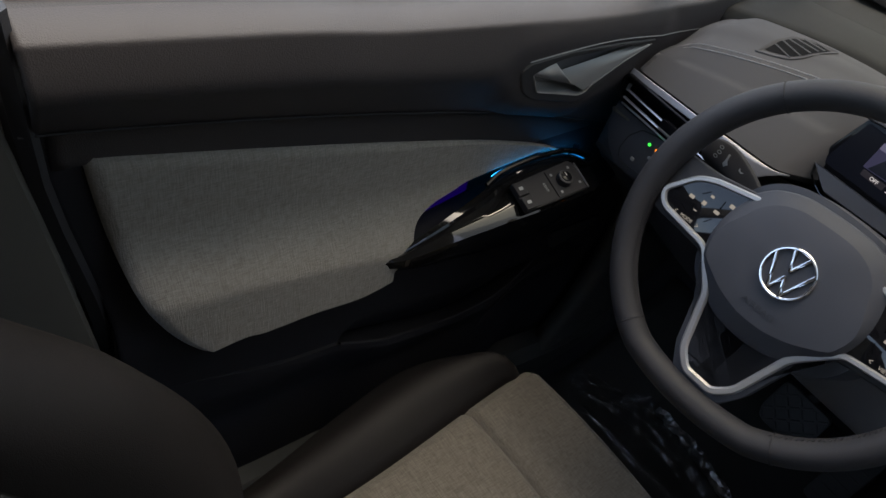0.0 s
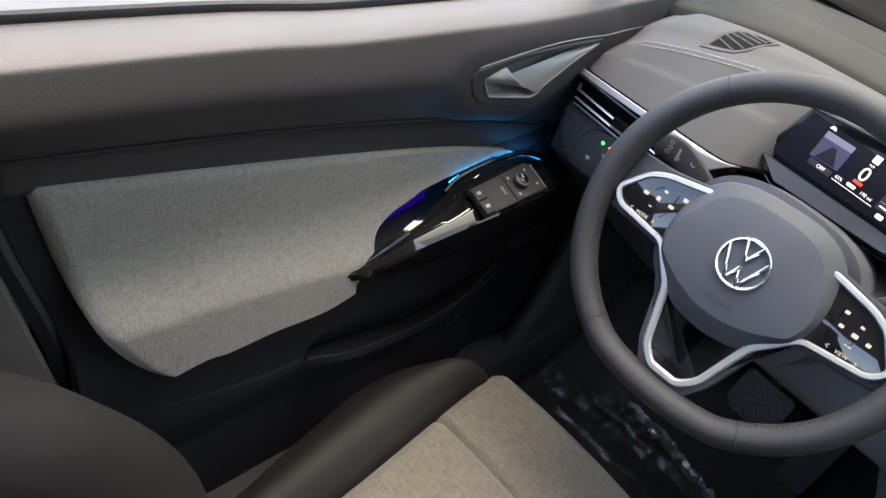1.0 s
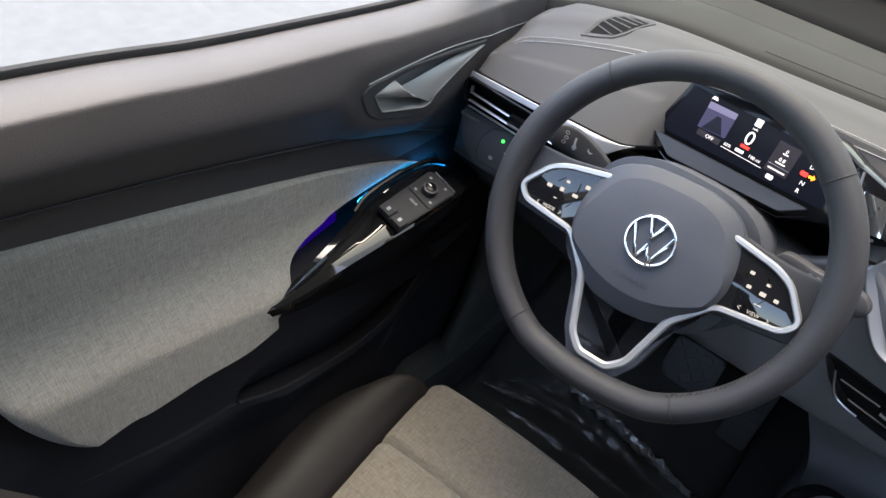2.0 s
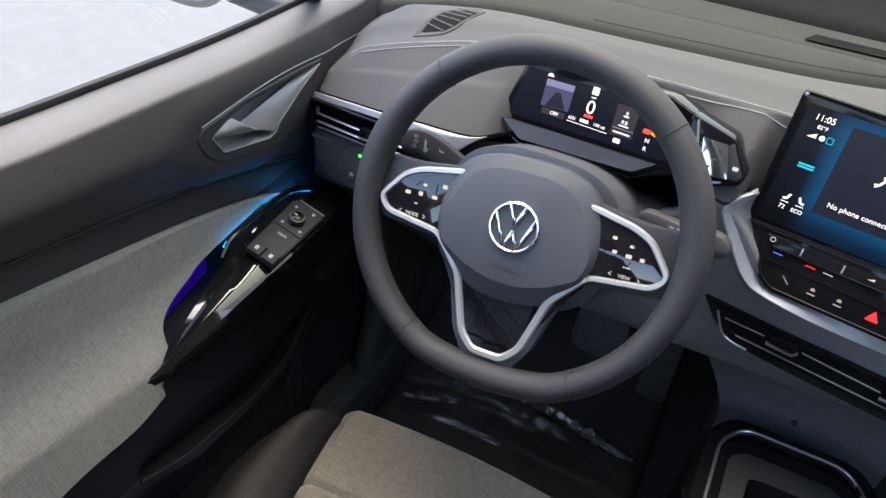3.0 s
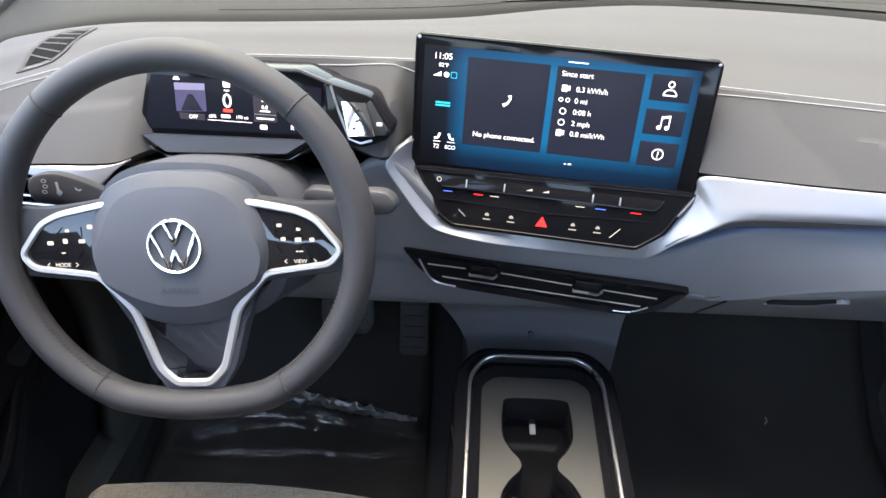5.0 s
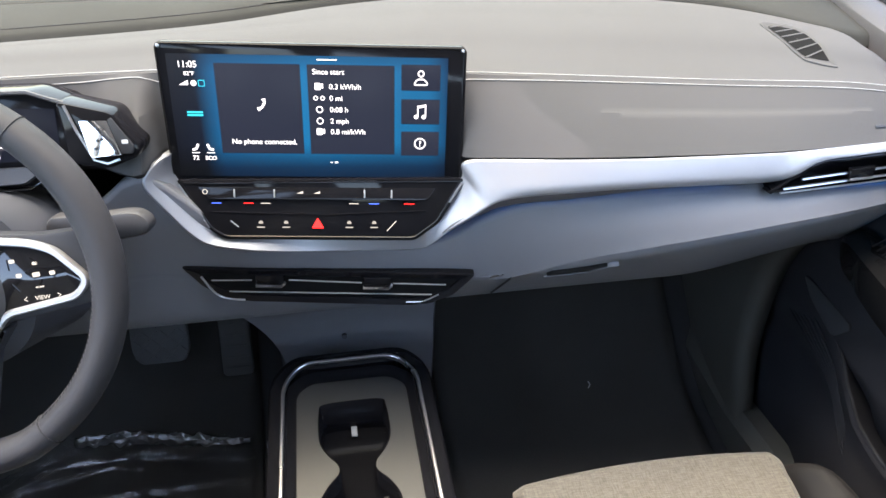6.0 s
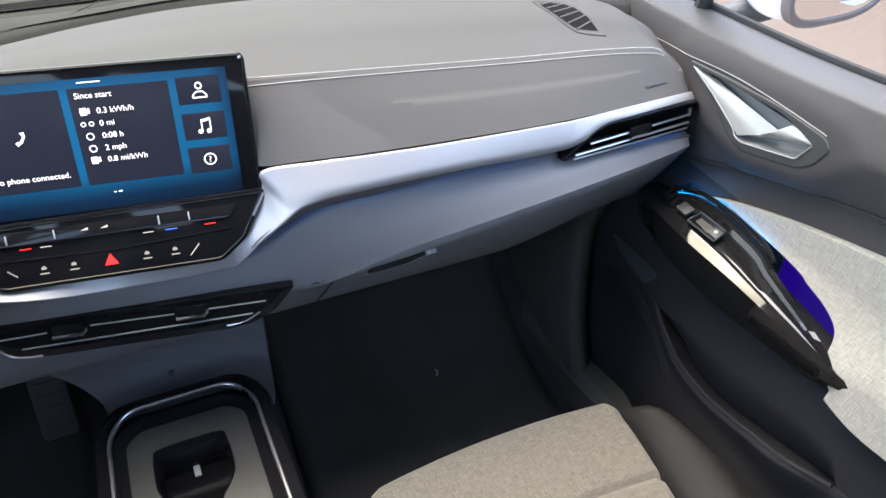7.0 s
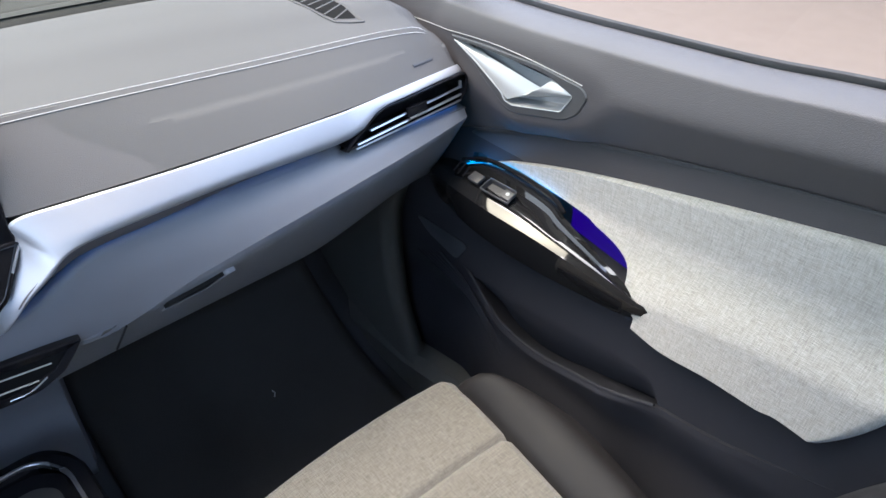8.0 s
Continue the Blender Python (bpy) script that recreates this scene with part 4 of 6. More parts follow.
part("lower_ledge", plate(rounded([(-0.100, -0.0115), (0.086, -0.0055), (0.062, -0.0225), (-0.069, -0.0300)], 0.003)[::-1], Plane(K(0, 0, 0.003), K.r, K.u - K.n * 0.35), 0.006, 0.006, 0.001), HUBCOVER, clu, "grey ledge under the display")
part("ledge_edge", tube([K(-0.108, -0.013, 0.004), K(-0.086, -0.027, 0.010), K(-0.071, -0.0325, 0.012), K(0.064, -0.0265, 0.011), K(0.088, -0.012, 0.006)], 0.0008, 6), PIANO, clu, "thin bright edge")
part("hood_edge", tube([K(-0.091, 0.056, 0.001), K(-0.02, 0.0645, 0.001), K(0.075, 0.066, 0.001), K(0.107, 0.055, 0.001)], 0.0022, 6), TRIM, clu)
pod_out = rounded([(0.100, 0.058), (0.150, 0.046), (0.172, 0.012), (0.170, 0.002), (0.140, -0.010), (0.105, -0.004)], 0.006)
pod = part("gear_pod", plate(pod_out[::-1], Plane(K(0, 0, 0), K.r, K.u), 0.045, 0.006, 0.003), GLOSS, clu, "dark rotating gear selector pod")
part("pod_face", plate(rounded([(0.1165, 0.0235), (0.1440, 0.0175), (0.1570, -0.0195), (0.1290, -0.0215)], 0.002)[::-1], Plane(K(0, 0.0235, 0.004), K.r, K.u - K.n * 0.30), 0.006, 0.0062, 0.0006), CHROME, pod, "mirror-bright pod face")
part("pod_ring", tube([K(0.109, 0.054, 0.007), K(0.117, 0.028, 0.0075), K(0.128, 0.0, 0.007), K(0.140, -0.004, 0.007), K(0.152, 0.0, 0.007)], 0.0014, 6), BRIGHT, pod)
part("pod_button", plate(rounded([(0.150, 0.042), (0.168, 0.013), (0.166, 0.006), (0.156, 0.006), (0.146, 0.038)], 0.002)[::-1], K, 0.002, 0.0085, 0.0008), BLACK, pod, "black button on the pod end")
part("pod_mark", plate(rect(0.157, 0.016, 0.163, 0.020, 0.001), K, 0.0004, 0.0089, 0.0001), MARK, pod)
for a, b, w in ((0.136, 0.020, 0.0035), (0.133, 0.012, 0.003), (0.138, 0.031, 0.003)):
    part("pod_mark", plate(rect(a, b, a + w, b + 0.0028, 0.0008), Plane(K(0, 0, 0.004), K.r, K.u), 0.0004, 0.0120, 0.0001), BLACK, pod)
cd = part("cluster_display", plate(rounded([(-0.098, -0.006), (0.095, 0.0), (0.098, 0.050), (-0.086, 0.052)], 0.003), K, 0.0005, 0.0008, 0.0001), DISPLAYBLACK, clu, "dark lit display")


def on_cluster(name, outline, mat, c=0.0014):
    return part(name, plate(outline, K, 0.0003, c, 0.0001), mat, cd)


on_cluster("lane_view", rounded([(-0.061, 0.0145), (-0.0275, 0.0165), (-0.0275, 0.046), (-0.061, 0.045)], 0.001), LILAC)
on_cluster("lane_sky", rounded([(-0.0608, 0.0375), (-0.0277, 0.0390), (-0.0275, 0.046), (-0.061, 0.045)], 0.001), LILACLIGHT, 0.0016)
on_cluster("lane_road", [(-0.056, 0.0155), (-0.032, 0.0170), (-0.0415, 0.034), (-0.0465, 0.034)], TILE, 0.0018)
on_cluster("lane_caption", rect(-0.058, 0.0065, -0.030, 0.0135), GREYTILE)
on_cluster("trip_tile", rounded([(0.024, 0.009), (0.049, 0.010), (0.049, 0.043), (0.024, 0.043)], 0.001), GREYTILE)
part("display_text", lettering("0", 0.021, K, -0.004, 0.0225, 0.0016, "CENTER"), TEXT, cd, "white speed figure")
part("display_text", lettering("OFF", 0.0056, K, -0.0425, 0.0082, 0.0018, "CENTER"), TEXT, cd)
part("display_text", lettering("mph", 0.0034, K, -0.004, 0.0395, 0.0016, "CENTER"), TEXT, cd)
part("display_text", lettering("65%", 0.005, K, -0.0255, 0.0105, 0.0016), TEXT, cd)
part("display_text", lettering("190 mi", 0.005, K, 0.004, 0.0112, 0.0016), TEXT, cd)
for words, b in (("0", 0.0335), ("0.8", 0.0235)):
    part("display_text", lettering(words, 0.0056, K, 0.0365, b, 0.0018, "CENTER"), TEXT, cd)
on_cluster("caption_bar", rect(0.0335, 0.0312, 0.0395, 0.0326), TEXT, 0.0018)
on_cluster("caption_bar", rect(0.031, 0.0205, 0.042, 0.0219), TEXT, 0.0018)
on_cluster("caption_bar", rect(0.027, 0.0125, 0.046, 0.0140), TEXT, 0.0018)
on_cluster("divider_line", rect(0.025, 0.0175, 0.0485, 0.0179), DIMMARK, 0.0018)
on_cluster("range_line", rect(-0.027, 0.0075, 0.0215, 0.0081), TEXT)
on_cluster("ready_mark", rect(-0.009, 0.0175, 0.001, 0.0207), REDTEXT)
on_cluster("battery_icon", rect(-0.012, 0.011, -0.002, 0.0145, 0.001), TEXT)
on_cluster("speed_sign", rect(-0.0075, 0.0435, 0.0, 0.0520, 0.001), TEXT)
on_cluster("car_icon", rounded([(-0.062, 0.048), (-0.054, 0.048), (-0.056, 0.0515), (-0.060, 0.0515)], 0.001), TEXT)
on_cluster("camera_icon", rect(0.030, 0.0015, 0.038, 0.0065, 0.0015), TEXT)
on_cluster("belt_warning", rect(0.058, 0.0215, 0.066, 0.0265, 0.002), REDTEXT)
on_cluster("gear_arrow", [(0.067, 0.0225), (0.071, 0.0225), (0.071, 0.0205), (0.0745, 0.0240), (0.071, 0.0275), (0.071, 0.0255), (0.067, 0.0255)], ORANGE)
for g, b in (("D", 0.0315), ("N", 0.0125), ("R", 0.0035)):
    part("display_text", lettering(g, 0.0066, K, 0.0655, b, 0.0016, "CENTER"), TEXT, cd)

# ---- steering column and wheel ----
col = thing("steering_column", (-0.367, 0.0, 0.62), "dark plastic steering column shroud with two stalks", "steering column")
WR = radians(28)
AX = Vector((0, -math.cos(WR), math.sin(WR)))
WC = Vector((-0.3652, -0.128, 0.6858))
WU = Vector((0, math.sin(WR), math.cos(WR)))


def shroud(u, v):
    q = 2 * math.pi * u
    d = 0.020 + 0.16 * max(0.0, v - 0.1) + 0.006 * ease(v, 0.05, 0.1)
    shut = 0.55 + 0.45 * min(1.0, v / 0.1)
    w, h = (0.094 + 0.014 * v) * shut, (0.078 + 0.008 * v) * shut
    p = abs(math.cos(q)) ** 0.7 * math.copysign(1, math.cos(q)), abs(math.sin(q)) ** 0.7 * math.copysign(1, math.sin(q))
    return WC - AX * d + Vector((w * p[0], 0, 0)) + WU * (h * p[1] - 0.007 - 0.006 * v)


part("shroud", grid(shroud, 48, 20, True), HUBCOVER, col, "dark column shroud")
cowl = grid(lambda u, v: Vector((-0.367 + (u - 0.5) * (0.30 - 0.03 * v), 0.03 - 0.10 * v, 0.656 + 0.034 * math.sin(math.pi * u) * (0.6 + 0.4 * v) - 0.02 * v)), 24, 8)
thick(part("cowl", cowl, TRIM, col, "dark cowl over the column"), 0.006)
lst = Plane((-0.478, -0.078, 0.700), (0.82, 0.05, -0.18), (0.15, 0.42, 0.85))
part("indicator_stalk", plate(curve([(-0.050, -0.004), (-0.046, 0.009), (-0.026, 0.0155), (0.003, 0.0122), (0.034, 0.0025), (0.050, -0.008), (0.035, -0.017), (-0.004, -0.0145), (-0.040, -0.0165)][::-1], 60, True), lst, 0.014, 0.004, 0.004), SEAM, col, "black indicator stalk with white symbols")
sk = [o for o in col.children if o.name.startswith("indicator_stalk")][0]
for k, (a, b) in enumerate(((-0.035, 0.0064), (-0.033, 0.0012), (-0.033, -0.0042))):
    part("stalk_symbol", band([(a + 0.0026 * math.cos(q), b + 0.0020 * math.sin(q)) for q in np.arange(0, 6.28, 0.6)], lst, 0.0008, 0.0004, 0.0045, 0.0001), DIMMARK, sk)
part("stalk_symbol", plate([(-0.0245, 0.0070), (-0.0225, 0.0078), (-0.0200, 0.0010), (-0.0165, -0.0020), (-0.0185, -0.0060), (-0.0220, -0.0040), (-0.0222, 0.0)], lst, 0.0004, 0.0045, 0.0001), DIMMARK, sk)
part("stalk_symbol", plate([(-0.006, 0.0060), (-0.003, 0.0035), (0.001, 0.0048), (-0.001, 0.0020), (-0.005, 0.0028)], lst, 0.0004, 0.0045, 0.0001), DIMMARK, sk)
rst = Plane((-0.215, -0.060, 0.684), (0.9, -0.15, -0.1), (0.05, 0.35, 0.9))
part("wiper_stalk", plate(curve([(-0.045, -0.010), (-0.045, 0.008), (-0.010, 0.0135), (0.0255, 0.0220), (0.040, 0.0195), (0.0465, 0.0110), (0.042, 0.0015), (0.028, -0.004), (0.0, -0.011)][::-1], 50, True), rst, 0.018, 0.006, 0.005), BLACK, col, "black wiper stalk with white symbols")
rk = [o for o in col.children if o.name.startswith("wiper_stalk")][0]
for a, b in ((-0.016, 0.004), (-0.008, 0.006), (0.0, 0.007), (-0.014, -0.003), (-0.006, -0.001)):
    part("stalk_symbol", plate(rect(a, b, a + 0.005, b + 0.003, 0.0008), rst, 0.0004, 0.0065, 0.0001), DIMMARK, rk)

wheel = thing("steering_wheel", tuple(WC), "dark leather steering wheel with silver spoke trim", "steering wheel")
TW = radians(3.3)
W = Plane(WC, Vector((1, 0, 0)) * math.cos(TW) + WU * math.sin(TW), WU * math.cos(TW) - Vector((1, 0, 0)) * math.sin(TW))


def rim_centre(q):
    r = 0.1698
    a, b = r * math.cos(q), r * math.sin(q)
    flat = -0.166
    if b < flat + 0.012:
        b = flat + 0.012 - (flat + 0.012 - b) * 0.6
    return a, b


def rim_point(u, v):
    q = 2 * math.pi * u
    a, b = rim_centre(q)
    o = math.atan2(b, a)
    p = 2 * math.pi * v
    grip = 0.0150 + 0.0011 * math.exp(-((math.sin(q) - 0.25) / 0.3) ** 2)
    rad = grip * math.cos(p)
    return W(a + rad * math.cos(o), b + rad * math.sin(o), 0.0168 * math.sin(p) + 0.004)


rb = grid(rim_point, 128, 20, True)
bmesh.ops.remove_doubles(rb, verts=rb.verts, dist=1e-6)
rm = part("rim", rb, LEATHER, wheel, "dark leather wheel rim")
for q in (45.6, 130.6, 237.2, 303.4):
    a, b = rim_centre(radians(q))
    o = math.atan2(b, a)
    part("rim_joint", tube([W(a + 0.0154 * math.cos(p) * math.cos(o), b + 0.0154 * math.cos(p) * math.sin(o), 0.0169 * math.sin(p) + 0.004) for p in np.arange(0, 6.28, 0.3)], 0.0007, 5, True), SEAM, rm)
for k in range(150):
    q = radians(141 + 258 * k / 149)
    if radians(196) < q < radians(344) and (radians(238) < q < radians(302)):
        continue
    a, b = rim_centre(q)
    o = math.atan2(b, a)
    r0 = 0.0152
    p0 = radians(150)
    mid = W(a + r0 * math.cos(p0) * math.cos(o), b + r0 * math.cos(p0) * math.sin(o), 0.0170 * math.sin(p0) + 0.004)
    q2 = q + 0.012
    a2, b2 = rim_centre(q2)
    o2 = math.atan2(b2, a2)
    p1 = radians(160)
    end = W(a2 + r0 * math.cos(p1) * math.cos(o2), b2 + r0 * math.cos(p1) * math.sin(o2), 0.0170 * math.sin(p1) + 0.004)
    part("stitch", tube([mid, end], 0.0005, 4), SEAM, rm)

hub_half = [(0.0, 0.066), (0.036, 0.0645), (0.063, 0.054), (0.080, 0.034), (0.0855, 0.008), (0.0855, -0.018), (0.078, -0.041), (0.052, -0.068), (0.033, -0.079)]
hub_out = rounded(hub_half + [(0.0, -0.0835)] + [(-a, b) for a, b in hub_half[:0:-1]], 0.014, 6)
hub_out = [tuple(p) for p in hub_out][::-1]


def hub_crease(a, b):
    """How far out from the middle the cover's face bends: at a sharp chamfer below, at a soft shoulder above."""
    k = 0.80 + 0.12 * ease(-b, -0.03, 0.02)
    for j in range(200):
        q = j / 200
        if b * q < -0.0605 + 0.034 * (abs(a * q) / 0.084) ** 2:
            return min(q, k)
    return k


def hub_ring(scale, c):
    return [W(a * scale, b * scale, c) for a, b in hub_out]


def hub_inner(f):
    ring_ = []
    for a, b in hub_out:
        k = hub_crease(a, b) * f
        ring_.append(W(a * k, b * k, 0.0172 - 0.0042 * f ** 3 * (0.45 + 0.55 * ease(b, 0.0, 0.05))))
    return ring_


def hub_between(t, drop):
    ring_ = []
    for a, b in hub_out:
        k0 = hub_crease(a, b)
        k = 1.0 + (k0 - 1.0) * t
        top_ = 0.0172 - 0.0042 * (0.45 + 0.55 * ease(b, 0.0, 0.05))
        ring_.append(W(a * k, b * k, top_ - drop * (top_ - 0.002)))
    return ring_


hb = loft([hub_ring(0.94, -0.035), hub_ring(1.0, -0.012), hub_ring(1.003, -0.001), hub_between(0.02, 0.88), hub_between(0.10, 0.74), hub_between(0.4, 0.46), hub_between(0.75, 0.17), hub_inner(1.0), hub_inner(0.96), hub_inner(0.85), hub_inner(0.68), hub_inner(0.45), hub_inner(0.2), hub_inner(0.03)])
hub = part("airbag_cover", hb, HUBCOVER, wheel, "smooth grey airbag cover", 14)
part("embossed_word", lettering("AIRBAG", 0.0078, W, 0.0, -0.0475, 0.0166, "CENTER", 1.35), TRIM, hub, "embossed word")
part("cover_mark", plate(rect(0.0525, -0.004, 0.0585, -0.0025, 0.0006), W, 0.002, 0.0162, 0.0003), TRIM, hub)
em = Plane(W(0, -0.002, 0.0178), W.r, W.u)
ring = [(0.0258 * math.cos(q), 0.0258 * math.sin(q)) for q in np.arange(0, 2 * math.pi, 0.12)]
emblem = part("emblem", rim(ring, em, [(0, -0.001), (0, 0.0015), (0.0008, 0.0023), (0.0019, 0.0023), (0.0027, 0.0015), (0.0027, -0.001)]), CHROME, hub, "round chrome emblem")


def stroke(p, q, w=0.0018):
    d = np.array(q) - np.array(p)
    n = np.array([-d[1], d[0]]) / np.linalg.norm(d) * w
    return [tuple(np.array(p) - n), tuple(np.array(q) - n), tuple(np.array(q) + n), tuple(np.array(p) + n)]


for k, (p, q) in enumerate((((-0.0082, 0.0228), (0.0003, 0.0020)), ((0.0088, 0.0228), (-0.0003, 0.0020)), ((-0.0208, 0.0122), (-0.0068, -0.0212)), ((-0.0068, -0.0212), (0.0002, -0.0035)), ((0.0068, -0.0212), (-0.0002, -0.0035)), ((0.0208, 0.0122), (0.0068, -0.0212)))):
    part("emblem_bar", plate(stroke(p, q, 0.0016), em, 0.002, 0.0016 + 0.0002 * (k % 2), 0.0006), CHROME, emblem)

trim_half = [(0.066, 0.0365), (0.112, 0.0275), (0.130, 0.0190), (0.1525, -0.0100), (0.1415, -0.0235), (0.081, -0.0310), (0.0500, -0.0655), (0.0320, -0.1260), (0.0165, -0.1415), (0.004, -0.1415)]


def trim_path(s):
    return [(s * a, b) for a, b in trim_half]


def rounded_path(points, r=0.008, n=5):
    """An open path with its corners rounded, so that its straights stay straight."""
    out = [points[0]]
    for a, p, b in zip(points, points[1:], points[2:]):
        a, p, b = (np.array(q, float) for q in (a, p, b))
        la, lb = np.linalg.norm(a - p), np.linalg.norm(b - p)
        s, e_ = p + (a - p) / la * min(r, 0.42 * la), p + (b - p) / lb * min(r, 0.42 * lb)
        for j in range(n + 1):
            t = j / n
            out.append(tuple((1 - t) ** 2 * s + 2 * t * (1 - t) * p + t * t * e_))
    return out + [points[-1]]


WB = Plane(W(0, -0.001, 0), W.r, W.u)
# spokes under the trim
for s in (-1, 1):
    lp_ = rounded([(s * a, b) for a, b in ((0.05, 0.044), (0.118, 0.034), (0.164, 0.034), (0.170, -0.03), (0.142, -0.034), (0.082, -0.040), (0.05, -0.05))], 0.008)
    part("spoke", plate(lp_ if s < 0 else lp_[::-1], W, 0.016, 0.002, 0.004), LEATHER, wheel, "dark side spoke")
    bp = rounded([(s * a, b) for a, b in ((0.050, 0.039), (0.066, 0.0355), (0.112, 0.0265), (0.130, 0.0180), (0.1515, -0.0100), (0.1405, -0.0230), (0.081, -0.0305), (0.050, -0.032))], 0.004)
    keys = part("button_panel", plate(bp if s < 0 else bp[::-1], WB, 0.006, 0.0065, 0.001), PIANO, wheel, "gloss black button panel with lit symbols")
    for a, b, w, h in ((0.1055, 0.0134, 0.0042, 0.0028), (0.1230, 0.0018, 0.0060, 0.0038), (0.1085, 0.0035, 0.0046, 0.0046), (0.0925, 0.0032, 0.0062, 0.0036), (0.0835, 0.0168, 0.0052, 0.0042), (0.1115, -0.0078, 0.0040, 0.0012)) if s < 0 else ((0.0955, 0.0150, 0.0046, 0.0032), (0.1132, 0.0110, 0.0042, 0.0028), (0.1124, 0.0011, 0.0060, 0.0040), (0.1254, 0.0009, 0.0046, 0.0036), (0.0985, 0.0020, 0.0046, 0.0034), (0.1132, -0.0100, 0.0070, 0.0012)):
        part("button_symbol", plate(rounded([(s * a - w / 2, b - h / 2), (s * a + w / 2, b - h / 2), (s * a + w / 2, b + h / 2), (s * a - w / 2, b + h / 2)], 0.001), WB, 0.0004, 0.007, 0.0001), BACKLIT, keys)
    part("button_text", lettering("MODE" if s < 0 else "VIEW", 0.0052, WB, s * 0.1135, -0.0212, 0.0068, "CENTER"), BACKLIT, keys)
    for k in (-1, 1):
        part("button_arrow", tube([WB(s * 0.1135 + k * 0.0125, -0.0175, 0.007), WB(s * 0.1135 + k * 0.0150, -0.0193, 0.007), WB(s * 0.1135 + k * 0.0125, -0.0211, 0.007)], 0.0005, 4), BACKLIT, keys)
    for a, b, a2, b2 in ((0.092, 0.0075, 0.092, 0.017), (0.092, -0.0045, 0.097, -0.012), (0.116, -0.0035, 0.112, -0.011), (0.116, 0.010, 0.110, 0.0165)):
        part("button_groove", tube([WB(s * a, b, 0.0066), WB(s * a2, b2, 0.0066)], 0.0006, 4), GLOSS, keys)
low_sp = rounded([(-0.078, -0.045), (-0.060, -0.068), (-0.043, -0.126), (-0.028, -0.150), (0.028, -0.150), (0.043, -0.126), (0.060, -0.068), (0.078, -0.045), (0.056, -0.045), (0.0455, -0.068), (0.0275, -0.124), (0.014, -0.1365), (-0.014, -0.1365), (-0.0275, -0.124), (-0.0455, -0.068), (-0.056, -0.045)], 0.004)
part("spoke", plate(low_sp, W, 0.024, 0.003, 0.003), HUBCOVER, wheel, "grey lower spoke fork")
path = [(a, b) for a, b in rounded_path(trim_path(-1))] + [(a, b) for a, b in rounded_path(trim_path(1)[::-1])]
tp = []
for k, (a, b) in enumerate(path):
    c = 0.008 - 0.003 * ease(-b, 0.05, 0.12)
    tp.append((a, b, c))


def trim_ribbon(pts, w):
    """A flat chamfered ribbon along a path in the wheel's plane."""
    p = np.array([q[:2] for q in pts])
    base_w = w
    t = np.gradient(p, axis=0)
    n = np.stack([-t[:, 1], t[:, 0]], 1) / np.linalg.norm(t, axis=1, keepdims=True)
    rings = []
    for k in range(len(pts)):
        c = pts[k][2]
        w = base_w * (1 + 0.32 * ease(-p[k][1], 0.03, 0.06))
        rings.append([W(*(p[k] + n[k] * d), c + h) for d, h in ((-w, -0.006), (-w, -0.001), (-w * 0.55, 0.0012), (w * 0.55, 0.0012), (w, -0.001), (w, -0.006))])
    return loft(rings)


part("spoke_trim", trim_ribbon(tp, 0.0032), SPOKETRIM, wheel, "satin silver trim outlining the spokes")
part("boss", tube([W(0, -0.01, -0.012), W(0, -0.01, -0.06)], 0.055, 24), BLACK, wheel)

# ---- centre console ----
con = thing("centre_console", (MIDX, -0.3, 0.02), "low black centre console with grey tray and cup holders", "console")
CZ = 0.345
F = Plane((MIDX, 0.0, CZ), (1, 0, 0), (0, 1, 0.0))
outer = rounded([(-0.122, -0.75), (0.120, -0.75), (0.112, 0.030), (0.08, 0.068), (-0.08, 0.068), (-0.110, 0.030)], 0.03)
part("console_body", rim(outer, F, [(-0.012, -0.325), (-0.004, -0.06), (0, -0.012), (0.004, -0.002), (0.010, 0.0), (0.022, -0.001), (0.026, -0.006), (0.026, -0.02)]), GLOSS, con, "gloss black console body")
ring_o = rounded([(-0.105, -0.73), (0.103, -0.73), (0.094, 0.014), (0.066, 0.050), (-0.066, 0.050), (-0.092, 0.014)], 0.028)
part("ring_trim", rim(ring_o, F, [(0, -0.004), (0, 0.002), (0.001, 0.003), (0.0036, 0.003), (0.0046, 0.002), (0.0046, -0.004)]), BRIGHT, con, "bright metal ring round the tray")
tray_o = rounded([(-0.086, -0.70), (0.084, -0.70), (0.077, 0.004), (0.055, 0.022), (-0.055, 0.022), (-0.075, 0.004)], 0.018)
well = curve([(-0.045, -0.030), (-0.038, -0.018), (0.0, -0.016), (0.038, -0.018), (0.045, -0.030), (0.046, -0.075), (0.036, -0.098), (0.025, -0.112), (0.024, -0.126), (0.040, -0.145), (0.050, -0.170), (0.045, -0.21), (0.028, -0.235), (0.0, -0.242), (-0.028, -0.235), (-0.045, -0.21), (-0.050, -0.170), (-0.040, -0.145), (-0.024, -0.126), (-0.025, -0.112), (-0.036, -0.098), (-0.046, -0.075)], 110, True)
well = [tuple(p) for p in well]


def tray_mesh():
    """Tray plate with the hourglass well cut through it: outline and hole are bridged by triangles."""
    b = bmesh.new()
    es = []
    for ring_, z in ((tray_o, -0.012), (well, -0.012)):
        vs = [b.verts.new(F(x, y, z)) for x, y in ring_]
        es += [b.edges.new((vs[k], vs[(k + 1) % len(vs)])) for k in range(len(vs))]
    bmesh.ops.triangle_fill(b, edges=es, use_beauty=True)
    return b


